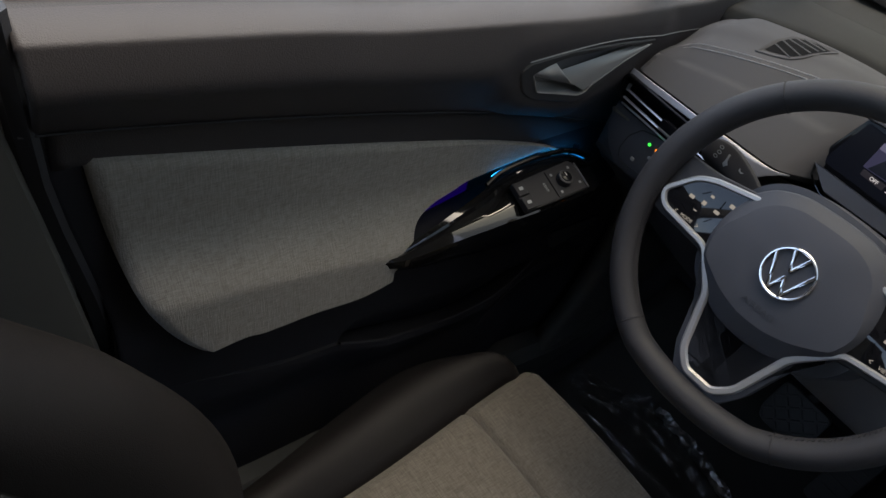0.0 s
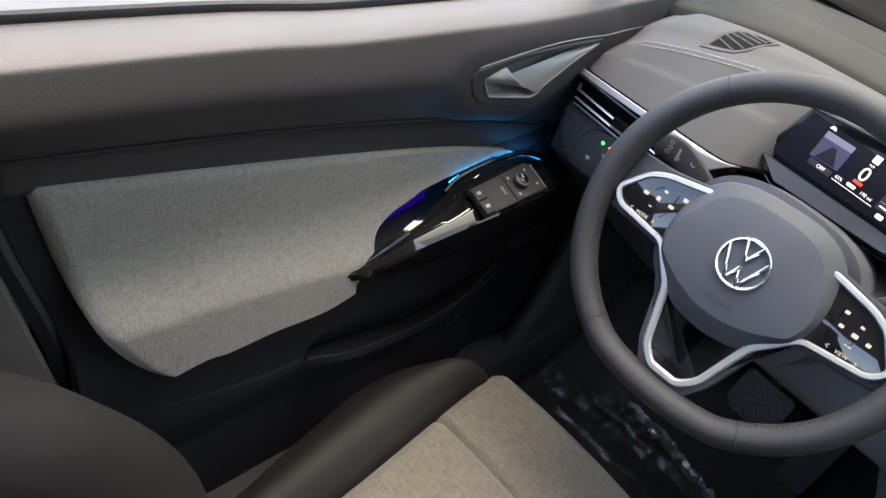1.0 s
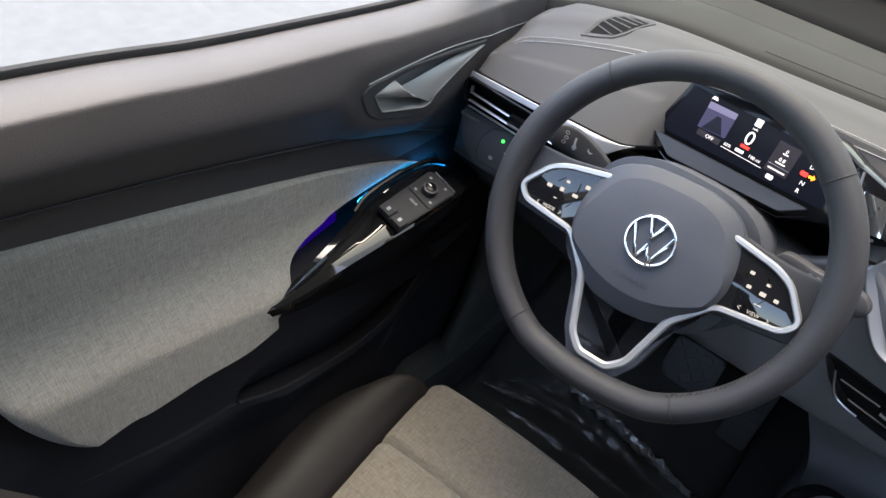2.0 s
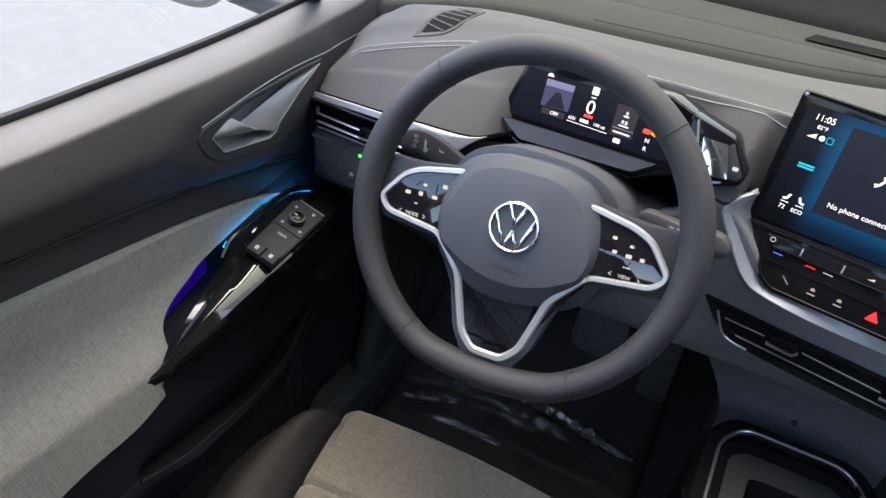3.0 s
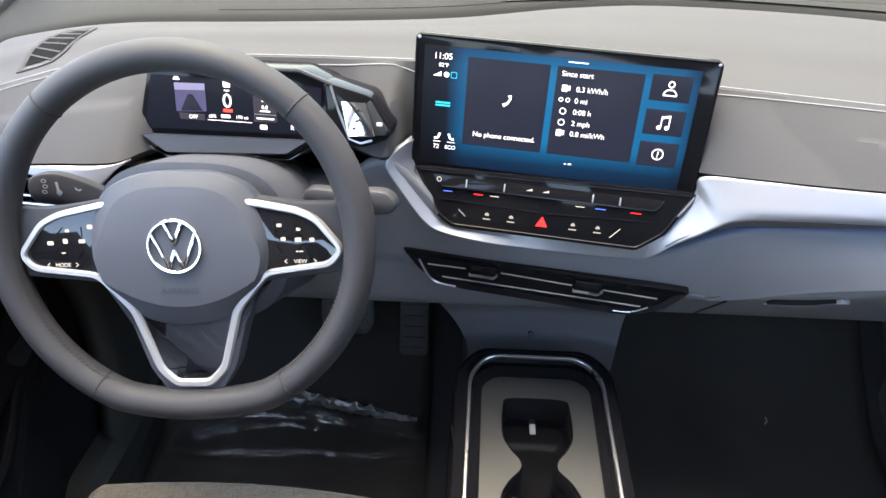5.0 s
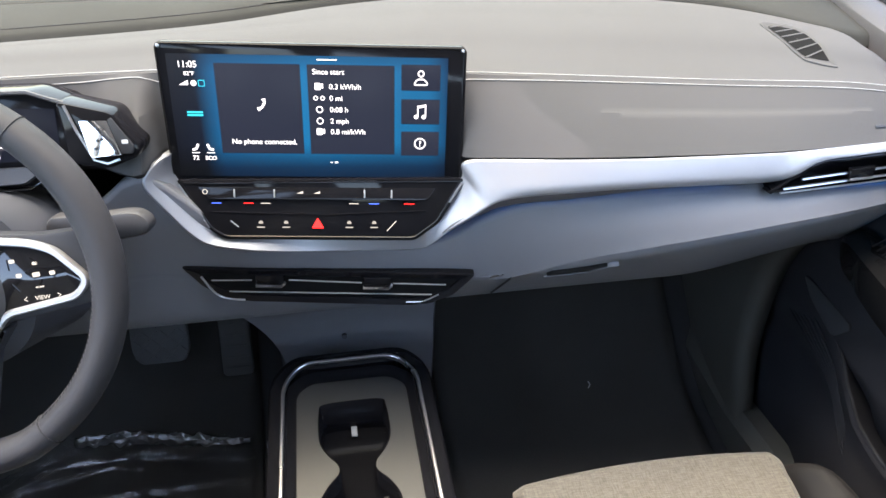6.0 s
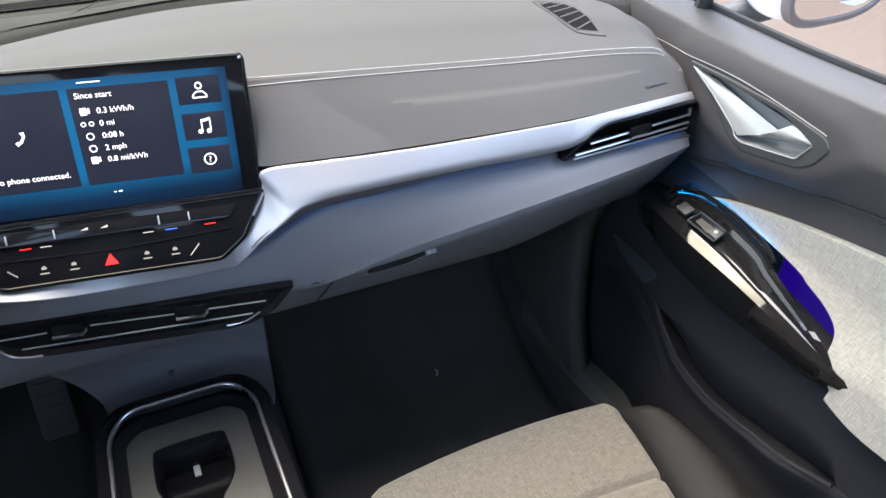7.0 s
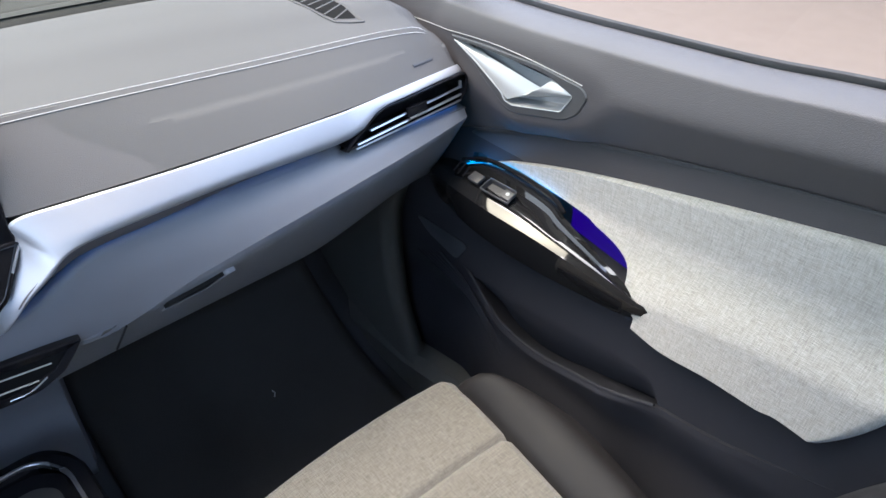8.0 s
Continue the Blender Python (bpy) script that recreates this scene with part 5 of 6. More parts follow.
part("tray", tray_mesh(), TRAY, con, "satin grey tray plate", 20)
part("tray_wall", rim(tray_o, F, [(-0.014, -0.006), (-0.008, -0.008), (-0.002, -0.012), (0.002, -0.0118)]), GLOSS, con)
wl = part("well", rim(well, F, [(0, -0.0125), (0.0008, -0.010), (0.002, -0.012), (0.004, -0.07)], True), GLOSS, con, "dark hourglass cup well")
part("well_slot", plate(rect(-0.004, -0.036, 0.004, -0.020, 0.001), F, 0.003, -0.062, 0.0008), DIMMARK, wl, "pale slot in the well floor")
for s in (-1, 1):
    part("cup_tab", plate(rounded([(s * 0.018 - 0.003, -0.175), (s * 0.018 + 0.003, -0.175), (s * 0.032 + 0.003, -0.155), (s * 0.032 - 0.003, -0.155)], 0.001), F, 0.004, -0.028, 0.0008), TRAY, wl, "grey cup holder tab")


# ---- seats ----
def seat(x0):
    e = thing("front_seat", (x0, -0.4, 0.02), "front car seat with grey melange cloth centre and dark vinyl bolsters", "car seat", "front seats")

    def cushion(u, v):
        a, y = -1 + 2 * u, -0.72 + 0.580 * v
        w = 0.150 + 0.030 * ease(v, 0.35, 1.0)
        front = ease(v, 0.92, 1.0)
        z = 0.332 - 0.030 * (1 - v) * 0.9 + 0.010 * math.sin(math.pi * v) - 0.085 * front**2 - 0.008 * a**2 * 0.5
        z -= 0.007 * math.exp(-((y + 0.295) / 0.0045) ** 2)
        z -= 0.010 * ease(abs(a), 0.93, 1.0)
        return Vector((x0 + a * w * (1 - 0.10 * front), y + 0.010 * (1 - a * a) * v, z))

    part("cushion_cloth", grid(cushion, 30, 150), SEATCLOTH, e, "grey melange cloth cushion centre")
    cushion_edge = along([(-0.72, 0.205), (-0.585, 0.220), (-0.43, 0.252), (-0.33, 0.266), (-0.25, 0.250), (-0.20, 0.217), (-0.15, 0.175)])
    for s in (-1, 1):
        def bolster(u, v):
            y = -0.72 + 0.565 * v
            inner = 0.150 + 0.030 * ease(v, 0.35, 1.0)
            outer_ = cushion_edge(y)
            front = ease(v, 0.86, 1.0)
            q = u
            x = inner * (1 - 0.10 * front) + (outer_ - inner) * min(1.0, q / 0.6)
            top_ = 0.336 - 0.026 * (1 - v) - 0.085 * front**2
            hump = 0.026 * math.sin(math.pi * min(1, q / 0.62)) * (1 - 0.6 * front)
            z = top_ + hump - 0.008 if q < 0.6 else top_ + hump - 0.008 - (q - 0.6) / 0.4 * (top_ - 0.12)
            z -= 0.012 * ease(0.04 - q, 0, 0.04)
            return Vector((x0 + s * x, y + 0.004 * v, z - 0.016 * ease(q, 0.35, 0.62)))

        part("cushion_bolster", grid(bolster, 30, 40), VINYL, e, "dark vinyl cushion bolster")
    part("cushion_front", grid(lambda u, v: Vector((x0 + (-0.19 + 0.38 * u), -0.150 - 0.035 * v + 0.008 * math.sin(math.pi * u), 0.25 - 0.14 * v)), 16, 8), VINYL, e)
    part("seat_base", box((x0 - 0.21, -0.70, 0.04), (x0 + 0.21, -0.22, 0.16), 0.02), BLACK, e, "black seat base")

    def back_y(z):
        return -0.650 - 0.50 * (z - 0.40)

    def back_cloth(u, v):
        a, z = -1 + 2 * u, 0.33 + 0.60 * v
        w = 0.150 + 0.03 * math.sin(math.pi * v)
        return Vector((x0 + a * w, back_y(z) - 0.012 + 0.015 * a * a, z))

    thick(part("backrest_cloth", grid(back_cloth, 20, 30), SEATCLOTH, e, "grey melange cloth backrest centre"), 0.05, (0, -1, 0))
    back_edge = along([(0.30, -0.606), (0.34, -0.605), (0.404, -0.603), (0.465, -0.608), (0.528, -0.629), (0.591, -0.663), (0.633, -0.689), (0.70, -0.744), (0.80, -0.815), (0.94, -0.90)])
    for s in (-1, 1):
        def back_bolster(u, v):
            z = 0.335 + 0.60 * v
            w0 = 0.108 + 0.03 * math.sin(math.pi * v)
            q = math.pi * u
            wide = 0.040 + 0.085 * (1 - 0.35 * ease(v, 0.6, 1.0)) * (0.85 + 0.15 * ease(v, 0.0, 0.12))
            deep = back_edge(z) - back_y(z)
            return Vector((x0 + s * (w0 + wide * (1 - math.cos(q)) / 1.9), back_y(z) + deep * math.sin(q) - 0.10 * ease(u, 0.72, 1.0), z))

        part("backrest_bolster", grid(back_bolster, 24, 40), VINYL, e, "dark vinyl backrest bolster")
    shell = grid(lambda u, v: Vector((x0 + (-1 + 2 * u) * (0.23 - 0.04 * v), back_y(0.3 + 0.66 * v) - 0.085 - 0.02 * math.sin(math.pi * u), 0.3 + 0.66 * v)), 16, 16)
    thick(part("backrest_shell", shell, VINYL, e, "dark backrest shell"), 0.03, (0, -1, 0))
    hr = grid(lambda u, v: Vector((x0 + 0.125 * math.cos(2 * math.pi * u) * math.sin(math.pi * v) ** 0.5, -1.02 + 0.045 * math.sin(2 * math.pi * u) * math.sin(math.pi * v) ** 0.5, 0.985 + 0.16 * v)), 28, 14, True)
    part("headrest", hr, VINYL, e, "dark padded headrest")
    for s in (-1, 1):
        part("headrest_post", tube([(x0 + s * 0.05, -0.95, 0.86), (x0 + s * 0.05, -1.02, 1.02)], 0.006, 10), CHROME, e)
    return e


seat(-0.365), seat(0.368)

# ---- pedals, mat and protective film ----
bp_ = thing("brake_pedal", (-0.292, 0.25, 0.2), "wide black rubber brake pedal with tread pattern", "pedal")
F = Plane((-0.298, 0.243, 0.219), (1, 0, 0), (0, 0.42, 1))
part("pedal_pad", plate(rounded([(-0.036, -0.040), (0.036, -0.040), (0.046, -0.020), (0.045, 0.042), (-0.045, 0.042), (-0.046, -0.020)], 0.012), F, 0.012, 0.0, 0.004), RUBBER, bp_)
for k in range(6):
    for j in range(5):
        a, b, f = -0.036 + 0.0145 * k, -0.030 + 0.0150 * j, (1 if (k + j) % 2 else -1)
        part("tread", tube([F(a - 0.005, b - 0.005 * f, 0.0006), F(a + 0.005, b + 0.005 * f, 0.0006)], 0.0019, 5), RUBBER, bp_)
part("pedal_arm", tube([F(0, 0.02, -0.01), (-0.292, 0.33, 0.33), (-0.292, 0.40, 0.50)], 0.010, 8), BLACK, bp_)
ap = thing("accelerator_pedal", (-0.185, 0.29, 0.2), "slim black rubber accelerator pedal", "pedal")
F = Plane((-0.183, 0.275, 0.20), (1, 0, 0), (0, 0.55, 1))
part("pedal_pad", plate(rect(-0.026, -0.085, 0.026, 0.085, 0.010), F, 0.012, 0.0, 0.003), RUBBER, ap)
for k in range(8):
    part("tread", tube([F(-0.02, -0.07 + 0.02 * k, 0.0005), F(0.02, -0.07 + 0.02 * k, 0.0005)], 0.0014, 5), RUBBER, ap)
part("pedal_arm", tube([F(0, 0.06, -0.01), (-0.183, 0.38, 0.36), (-0.183, 0.44, 0.5)], 0.008, 8), BLACK, ap)
for x0, x1, who in ((-0.62, -0.15, "driver"), (0.16, 0.63, "passenger")):
    mat_ = grid(lambda u, v: Vector((x0 + (x1 - x0) * u, -0.28 + 0.62 * v, floor_z(-0.28 + 0.62 * v) + 0.010)), 20, 30)
    thick(solid("floor_mat", mat_, MATPILE, "black carpet floor mat in the " + who + " footwell", "floor mat"), 0.006)


def fold(x, y, points, height, width):
    """Height of a sharp crease that runs through a few points of the floor."""
    for (xa, ya), (xb, yb) in zip(points, points[1:]):
        if xa <= x < xb:
            yy = ya + (yb - ya) * (x - xa) / (xb - xa) + 0.006 * noise.noise((x * 25, ya * 40, 2))
            return height * (0.6 + 0.8 * abs(noise.noise((x * 18, ya * 30, 6)))) * math.exp(-((y - yy) / width) ** 2)
    return 0.0


def film_point(u, v):
    x = -0.60 + 0.44 * u
    front = 0.172 - 0.028 * ease(x, -0.40, -0.17) - 0.06 * ease(-x, 0.44, 0.60) + 0.007 * noise.noise((u * 16, 1, 4))
    y = -0.20 + (front + 0.20) * v
    lift = fold(x, y, ((-0.59, 0.085), (-0.455, 0.120), (-0.39, 0.128), (-0.34, 0.122)), 0.006, 0.004)
    lift += fold(x, y, ((-0.53, 0.066), (-0.353, 0.077), (-0.17, 0.075)), 0.006, 0.004)
    lift += fold(x, y, ((-0.58, -0.02), (-0.45, 0.01), (-0.30, 0.005)), 0.005, 0.004)
    lift += fold(x, y, ((-0.47, -0.09), (-0.30, -0.05), (-0.18, -0.06)), 0.006, 0.005)
    for xf, ya, yb in ((-0.357, 0.07, 0.17), (-0.262, 0.07, 0.17), (-0.207, 0.02, 0.16), (-0.45, -0.06, 0.08), (-0.52, 0.0, 0.1)):
        lift += 0.004 * math.exp(-((x - xf - 0.006 * noise.noise((y * 20, xf * 9, 0))) / 0.004) ** 2) * ease(y, ya, ya + 0.02) * (1 - ease(y, yb - 0.01, yb))
    crumple = ease(v, 0.90, 0.96)
    lift += crumple * (0.014 + 0.014 * noise.noise((u * 12, v * 40, 5)) + 0.007 * noise.noise((u * 45, v * 70, 7)))
    return Vector((x + 0.006 * noise.noise((u * 3, v * 3, 8)), y, floor_z(y) + 0.018 + lift + 0.0025 * noise.noise((u * 6, v * 6, 1))))


def bunched_point(u, v):
    x = -0.455 + 0.285 * u
    wide = (0.35 + 0.65 * math.sin(math.pi * min(1.0, 0.08 + u))) * (0.8 + 0.5 * noise.noise((u * 9, 2, 3)))
    q = math.pi * v
    y = 0.168 - 0.026 * ease(x, -0.40, -0.17) + 0.010 * math.cos(q) * wide + 0.006 * noise.noise((u * 22, v * 5, 1))
    return Vector((x, y, floor_z(y) + 0.021 + 0.018 * math.sin(q) * wide + 0.006 * noise.noise((u * 30, v * 6, 9)) * math.sin(q)))


film = thing("protective_film", (-0.38, 0.0, 0.05), "crinkled clear plastic film over the driver's floor mat", "plastic film")
part("film_sheet", grid(film_point, 150, 170), FILM, film, sharp=180)
part("bunched_edge", grid(bunched_point, 90, 12), FILMFOLD, film, "bunched shiny front edge of the film", sharp=25)
solid("pale_speck", tube([(0.434, 0.150, 0.083), (0.438, 0.154, 0.088), (0.436, 0.160, 0.090)], 0.0012, 5), THREAD, "tiny pale speck on the mat", "lint")
# ---- front doors ----
belt_z = along([(-0.74, 0.848), (-0.5, 0.822), (-0.39, 0.806), (-0.28, 0.795), (-0.13, 0.782), (0.0, 0.776), (0.12, 0.772), (0.34, 0.77)])
fold_z = along([(-0.74, 0.758), (-0.67, 0.750), (-0.547, 0.729), (-0.39, 0.698), (-0.20, 0.652), (-0.029, 0.596), (0.10, 0.55), (0.30, 0.48)])
card_z = along([(-0.68, 0.716), (-0.648, 0.714), (-0.596, 0.703), (-0.497, 0.681), (-0.369, 0.651), (-0.218, 0.612), (-0.109, 0.575), (-0.055, 0.549)])
shelf_z = along([(-0.70, 0.559), (-0.616, 0.548), (-0.579, 0.542), (-0.521, 0.535), (-0.456, 0.524), (-0.366, 0.507), (-0.30, 0.498), (-0.05, 0.49)])
hem_z = along([(-0.70, 0.47), (-0.60, 0.476), (-0.566, 0.471), (-0.482, 0.469), (-0.402, 0.462), (-0.36, 0.464), (-0.332, 0.468), (-0.30, 0.47)])
rear_y = along([(0.40, -0.50), (0.455, -0.560), (0.48, -0.590), (0.52, -0.618), (0.572, -0.640), (0.63, -0.651), (0.70, -0.659), (0.76, -0.662)])
lip_z = along([(-0.70, 0.430), (-0.58, 0.398), (-0.50, 0.376), (-0.44, 0.366), (-0.408, 0.362), (-0.31, 0.333), (-0.212, 0.306), (-0.15, 0.315), (-0.12, 0.336), (-0.097, 0.347), (-0.06, 0.366), (0.0, 0.385), (0.07, 0.400), (0.1, 0.405)])
gap_z = along([(-0.46, 0.0), (-0.412, 0.001), (-0.404, 0.018), (-0.386, 0.040), (-0.34, 0.054), (-0.26, 0.066), (-0.18, 0.066), (-0.12, 0.034), (-0.08, 0.010), (-0.05, 0.001), (0.1, 0.0)])
door_end = along([(0.08, -0.672), (0.30, -0.668), (0.46, -0.664), (0.525, -0.662), (0.595, -0.671), (0.657, -0.681), (0.708, -0.687), (0.80, -0.690)])
cut_z = along([(-0.333, 0.500), (-0.327, 0.526), (-0.316, 0.540), (-0.292, 0.549), (-0.26, 0.555), (-0.22, 0.562), (-0.05, 0.573)])


def base_x(y, z):
    """How far out the dark door panel stands at a height."""
    def floor_(q):
        return hem_z(q) if q < -0.34 else 0.50

    x = 0.720 - 0.034 * ease(0.60 - z, 0.0, 0.13)
    inside = ease(y, rear_y(z), rear_y(z) + 0.012) * ease(-0.060 - y, 0.0, 0.012) * ease(z, floor_(y), floor_(y) + 0.012) * ease(card_z(min(y, -0.055)) - z, 0.0, 0.008)
    slot = ease(y, -0.365, -0.345) * ease(-0.035 - y, 0.0, 0.012) * ease(z, 0.492, 0.505) * ease(0.56 - z, 0.0, 0.01)
    x += (0.740 - x) * inside
    x += (0.765 - x) * slot
    x += 0.018 * ease(0.36 - z, 0.0, 0.10) - 0.012 * ease(0.30 - z, 0.0, 0.12)
    if z > lip_z(y) + 0.0004:
        return x
    inward = (0.006 * ease(y, -0.66, -0.50) + 0.016 * ease(y, -0.425, -0.33)) * ease(-0.035 - y, 0.0, 0.11)
    return x - inward * (0.75 + 0.25 * ease(lip_z(y) - z, 0.0, 0.01)) + 0.03 * min(0.15, lip_z(y) - z)


def card_x(y, z):
    d = z - shelf_z(y)
    if d >= 0:
        return 0.713 - 0.039 * ease(0.085 - d, 0.0, 0.085) ** 1.2
    return 0.674 - 0.10 * -d


def outside(p, poly):
    """Signed distance of a point from a polygon, positive outside."""
    q, d, inn = np.array(p), 1e9, False
    for i in range(len(poly)):
        a, b = np.array(poly[i - 1]), np.array(poly[i])
        t = min(1.0, max(0.0, float((q - a) @ (b - a) / ((b - a) @ (b - a)))))
        d = min(d, float(np.linalg.norm(q - a - (b - a) * t)))
        if (a[1] > q[1]) != (b[1] > q[1]) and q[0] < (b[0] - a[0]) * (q[1] - a[1]) / (b[1] - a[1]) + a[0]:
            inn = not inn
    return -d if inn else d


HANDLE_FRAME = [(-0.226, 0.722), (-0.216, 0.7315), (-0.150, 0.7360), (-0.060, 0.7320), (0.002, 0.7265), (-0.040, 0.7030), (-0.090, 0.6690), (-0.106, 0.6610), (-0.122, 0.6610), (-0.196, 0.6820), (-0.214, 0.6960)]


def door(s):
    P = side(s)
    e = thing("front_door", (MIDX + s * 0.74, -0.2, 0.1), "closed front car door with grey cloth card and black gloss armrest", "car door", "front doors")

    def upper_at(y, v):
        """Place of the door top: an upright face with a soft ridge, then a flat ledge out to the glass."""
        z0, z1 = fold_z(y), belt_z(y)
        zf = z1 - 0.014
        f = min(1.0, v / 0.74)
        bulge = 0.025 * (1.0 - math.sqrt(((f - 0.55) / (0.55 if f < 0.55 else 0.80)) ** 2 + 0.02) + 0.01)
        x, z = 0.711 - bulge + 0.02 * ease(y, 0.12, 0.35), z0 + (zf - z0) * f
        w = max(0.0, (v - 0.74) / 0.26)
        x, z = x + (0.742 - x) * w ** 1.2, z + 0.011 * math.sin(0.5 * math.pi * w)
        if -0.29 < y < 0.06:
            d = outside((y, z), HANDLE_FRAME)
            x += (0.6925 - x) * (1 - ease(d, 0.002, 0.045)) * (1 - ease(w, 0.0, 0.5))
            x += (0.724 - x) * ease(-d, 0.0035, 0.0068)
        return x, z

    def upper(u, v):
        y = -0.69 + 1.04 * u
        x, z = upper_at(y, v)
        return P(x, y, z)

    thick(part("upper_trim", grid(upper, 200, 56), UPPER, e, "soft dark brown-grey door top"), 0.012, (s, 0, 0))
    part("fold_line", tube([P(0.7095 + 0.02 * ease(-0.70 + k / 60, 0.12, 0.35), -0.70 + 1.0 * k / 60, fold_z(-0.70 + 1.0 * k / 60) - 0.0005) for k in range(61)], 0.0011, 5), SEAM, e)

    def fold_band(u, v):
        y = -0.684 + 0.97 * u
        low_ = card_z(min(-0.055, y)) - 0.006
        return P(0.7180, y + (door_end(low_) + 0.69) * (1 - u) ** 6, low_ + (fold_z(y) - 0.003 - low_) * v)

    thick(part("fold_band", grid(fold_band, 80, 6), UPPER, e, "soft grey band under the door top"), 0.002, (s, 0, 0))

    def base(u, v):
        y = -0.69 + 0.99 * u
        lip, roof_, top_ = lip_z(y), lip_z(y) + max(0.0006, gap_z(y)), fold_z(y) - 0.002
        if v <= 0.4:
            z = 0.10 + (lip - 0.10) * v / 0.4
        elif v < 0.4501:
            g, hollow = (v - 0.4) / 0.05, ease(gap_z(y), 0.0, 0.02)
            z = lip - 0.03 * hollow + (roof_ - lip + 0.03 * hollow) * g
            return P(base_x(y, roof_ + 0.001) + 0.034 * hollow * (1 - g) ** 1.4, y + (door_end(z) + 0.69) * (1 - u) ** 6, z)
        else:
            z = roof_ + (top_ - roof_) * (v - 0.45) / 0.55
        return P(base_x(y, z) - 0.002 * ease(v, 0.97, 1.0), y + (door_end(z) + 0.69) * (1 - u) ** 6, z)

    pb = grid(base, 160, 160)
    thick(part("door_panel", pb, DOORTRIM, e, "dark grained lower door panel with a storage pocket"), 0.008, (s, 0, 0))
    part("pocket_lip", tube([P(base_x(y, lip_z(y)) + 0.002, y, lip_z(y)) for y in np.linspace(-0.406, -0.055, 60)], 0.0030, 8), DOORTRIM, e, "rounded edge of the door pocket")
    edge = loft([[P(x, y, z) for x, y in ((0.712, door_end(z) + 0.002), (0.706, door_end(z) - 0.004), (0.712, door_end(z) - 0.014), (0.76, door_end(z) - 0.014), (0.76, door_end(z) + 0.002))] for z in (0.10, 0.3, 0.46, 0.525, 0.56, 0.595, 0.657, 0.708, 0.85)])
    part("door_seal", edge, BLACK, e, "black rubber rear door seal")

    def card(u, v):
        y0 = -0.66 + 0.3273 * u / 0.55 if u < 0.5501 else -0.3327 + 0.2777 * ((u - 0.55) / 0.45) ** 1.4
        zc, bottom = card_z(y0), hem_z(y0)
        zm = min(cut_z(max(y0, -0.333)), zc - 0.002)
        z = zc + (zm - zc) * v / 0.7 if v <= 0.7 else zm + (bottom - zm) * (v - 0.7) / 0.3
        y0 -= 0.022 * ease(v, 0.7, 0.84) * ease(y0, -0.42, -0.335) if y0 < -0.33 else 0.0
        y = y0 + (rear_y(z) + 0.66) * min(1.0, max(0.0, (-0.42 - y0) / 0.24))
        round_ = 0.006 * (ease(v, 0.97, 1.0) + ease(0.03 - v, 0.0, 0.03) + ease(0.02 - u, 0, 0.02))
        return P(card_x(y, z) - 0.002 + round_, y, z)

    cb = grid(card, 120, 60)
    cb.faces.ensure_lookup_table()
    bmesh.ops.delete(cb, geom=[cb.faces[i * 60 + j] for i in range(66, 120) for j in range(42, 60)], context="FACES")
    thick(part("cloth_card", cb, CLOTH, e, "grey melange cloth door card"), 0.012, (s, 0, 0))
    # blue light and its dark end are painted: glowing rear sheet, black front sheet
    for y0, y1, mat_, say in ((-0.345, -0.195, RECESSGLOW, "recess behind the armrest, its blue light put in as surface glow"), (-0.195, -0.045, BLACK, "unlit end of the armrest recess, put in as black")):
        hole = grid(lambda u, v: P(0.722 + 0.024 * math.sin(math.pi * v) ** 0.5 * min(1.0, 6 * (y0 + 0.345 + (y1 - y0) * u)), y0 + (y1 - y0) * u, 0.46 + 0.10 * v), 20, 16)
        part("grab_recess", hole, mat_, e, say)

    # armrest pod
    pod_outer = along([(-0.364, 0.676, 0.509), (-0.34, 0.678, 0.517), (-0.28, 0.684, 0.535), (-0.22, 0.694, 0.549), (-0.19, 0.701, 0.558), (-0.13, 0.704, 0.562), (-0.07, 0.700, 0.560), (-0.035, 0.690, 0.548)])
    pod_inner = along([(-0.366, 0.671, 0.508), (-0.34, 0.663, 0.513), (-0.28, 0.653, 0.529), (-0.20, 0.644, 0.543), (-0.13, 0.641, 0.546), (-0.07, 0.643, 0.546), (-0.035, 0.655, 0.535)])
    deep = along([(-0.368, 0.026), (-0.33, 0.045), (-0.28, 0.060), (-0.20, 0.077), (-0.118, 0.078), (-0.05, 0.068), (-0.02, 0.055)])
    rings = []
    for k in range(41):
        y = -0.366 + 0.331 * k / 40
        (xo, zo), (xi, zi), d = pod_outer(y), pod_inner(y), deep(y)
        w = xo - xi
        ring_ = [(xo + 0.004, zo - d), (xo + 0.003, zo - 0.006), (xo, zo), (xo - 0.20 * w, zo - 0.002), (xo - 0.28 * w, zo - 0.002 - 0.09 * w), (xi + 0.40 * w, zi + 0.002 + 0.05 * w), (xi + 0.24 * w, zi + 0.001 + 0.03 * w), (xi, zi - 0.10 * w), (xi + 0.001, zi - 0.3 * d - 0.004), (xi + 0.012, zi - d * 0.85), (xi + 0.026, zi - d)]
        rings.append([P(a, y, b) for a, b in ring_])
    mid = sum(rings[0], Vector()) / 11
    rings = [[Vector((mid.x + (p.x - mid.x) * k, y, mid.z + (p.z - mid.z) * k)) for p in rings[0]] for y, k in ((-0.374, 0.3), (-0.3725, 0.65), (-0.370, 0.88))] + rings
    rear = len(rings) - 1
    for y, k in ((-0.020, 0.96), (-0.006, 0.86), (0.006, 0.62), (0.012, 0.3)):
        mid = sum(rings[rear], Vector()) / 11
        rings.append([Vector((mid.x + (p.x - mid.x) * k, y, mid.z + (p.z - mid.z) * k)) for p in rings[rear]])
    armrest = part("armrest", loft(rings), SATINBLACK, e, "gloss black wedge-shaped armrest", sharp=24)
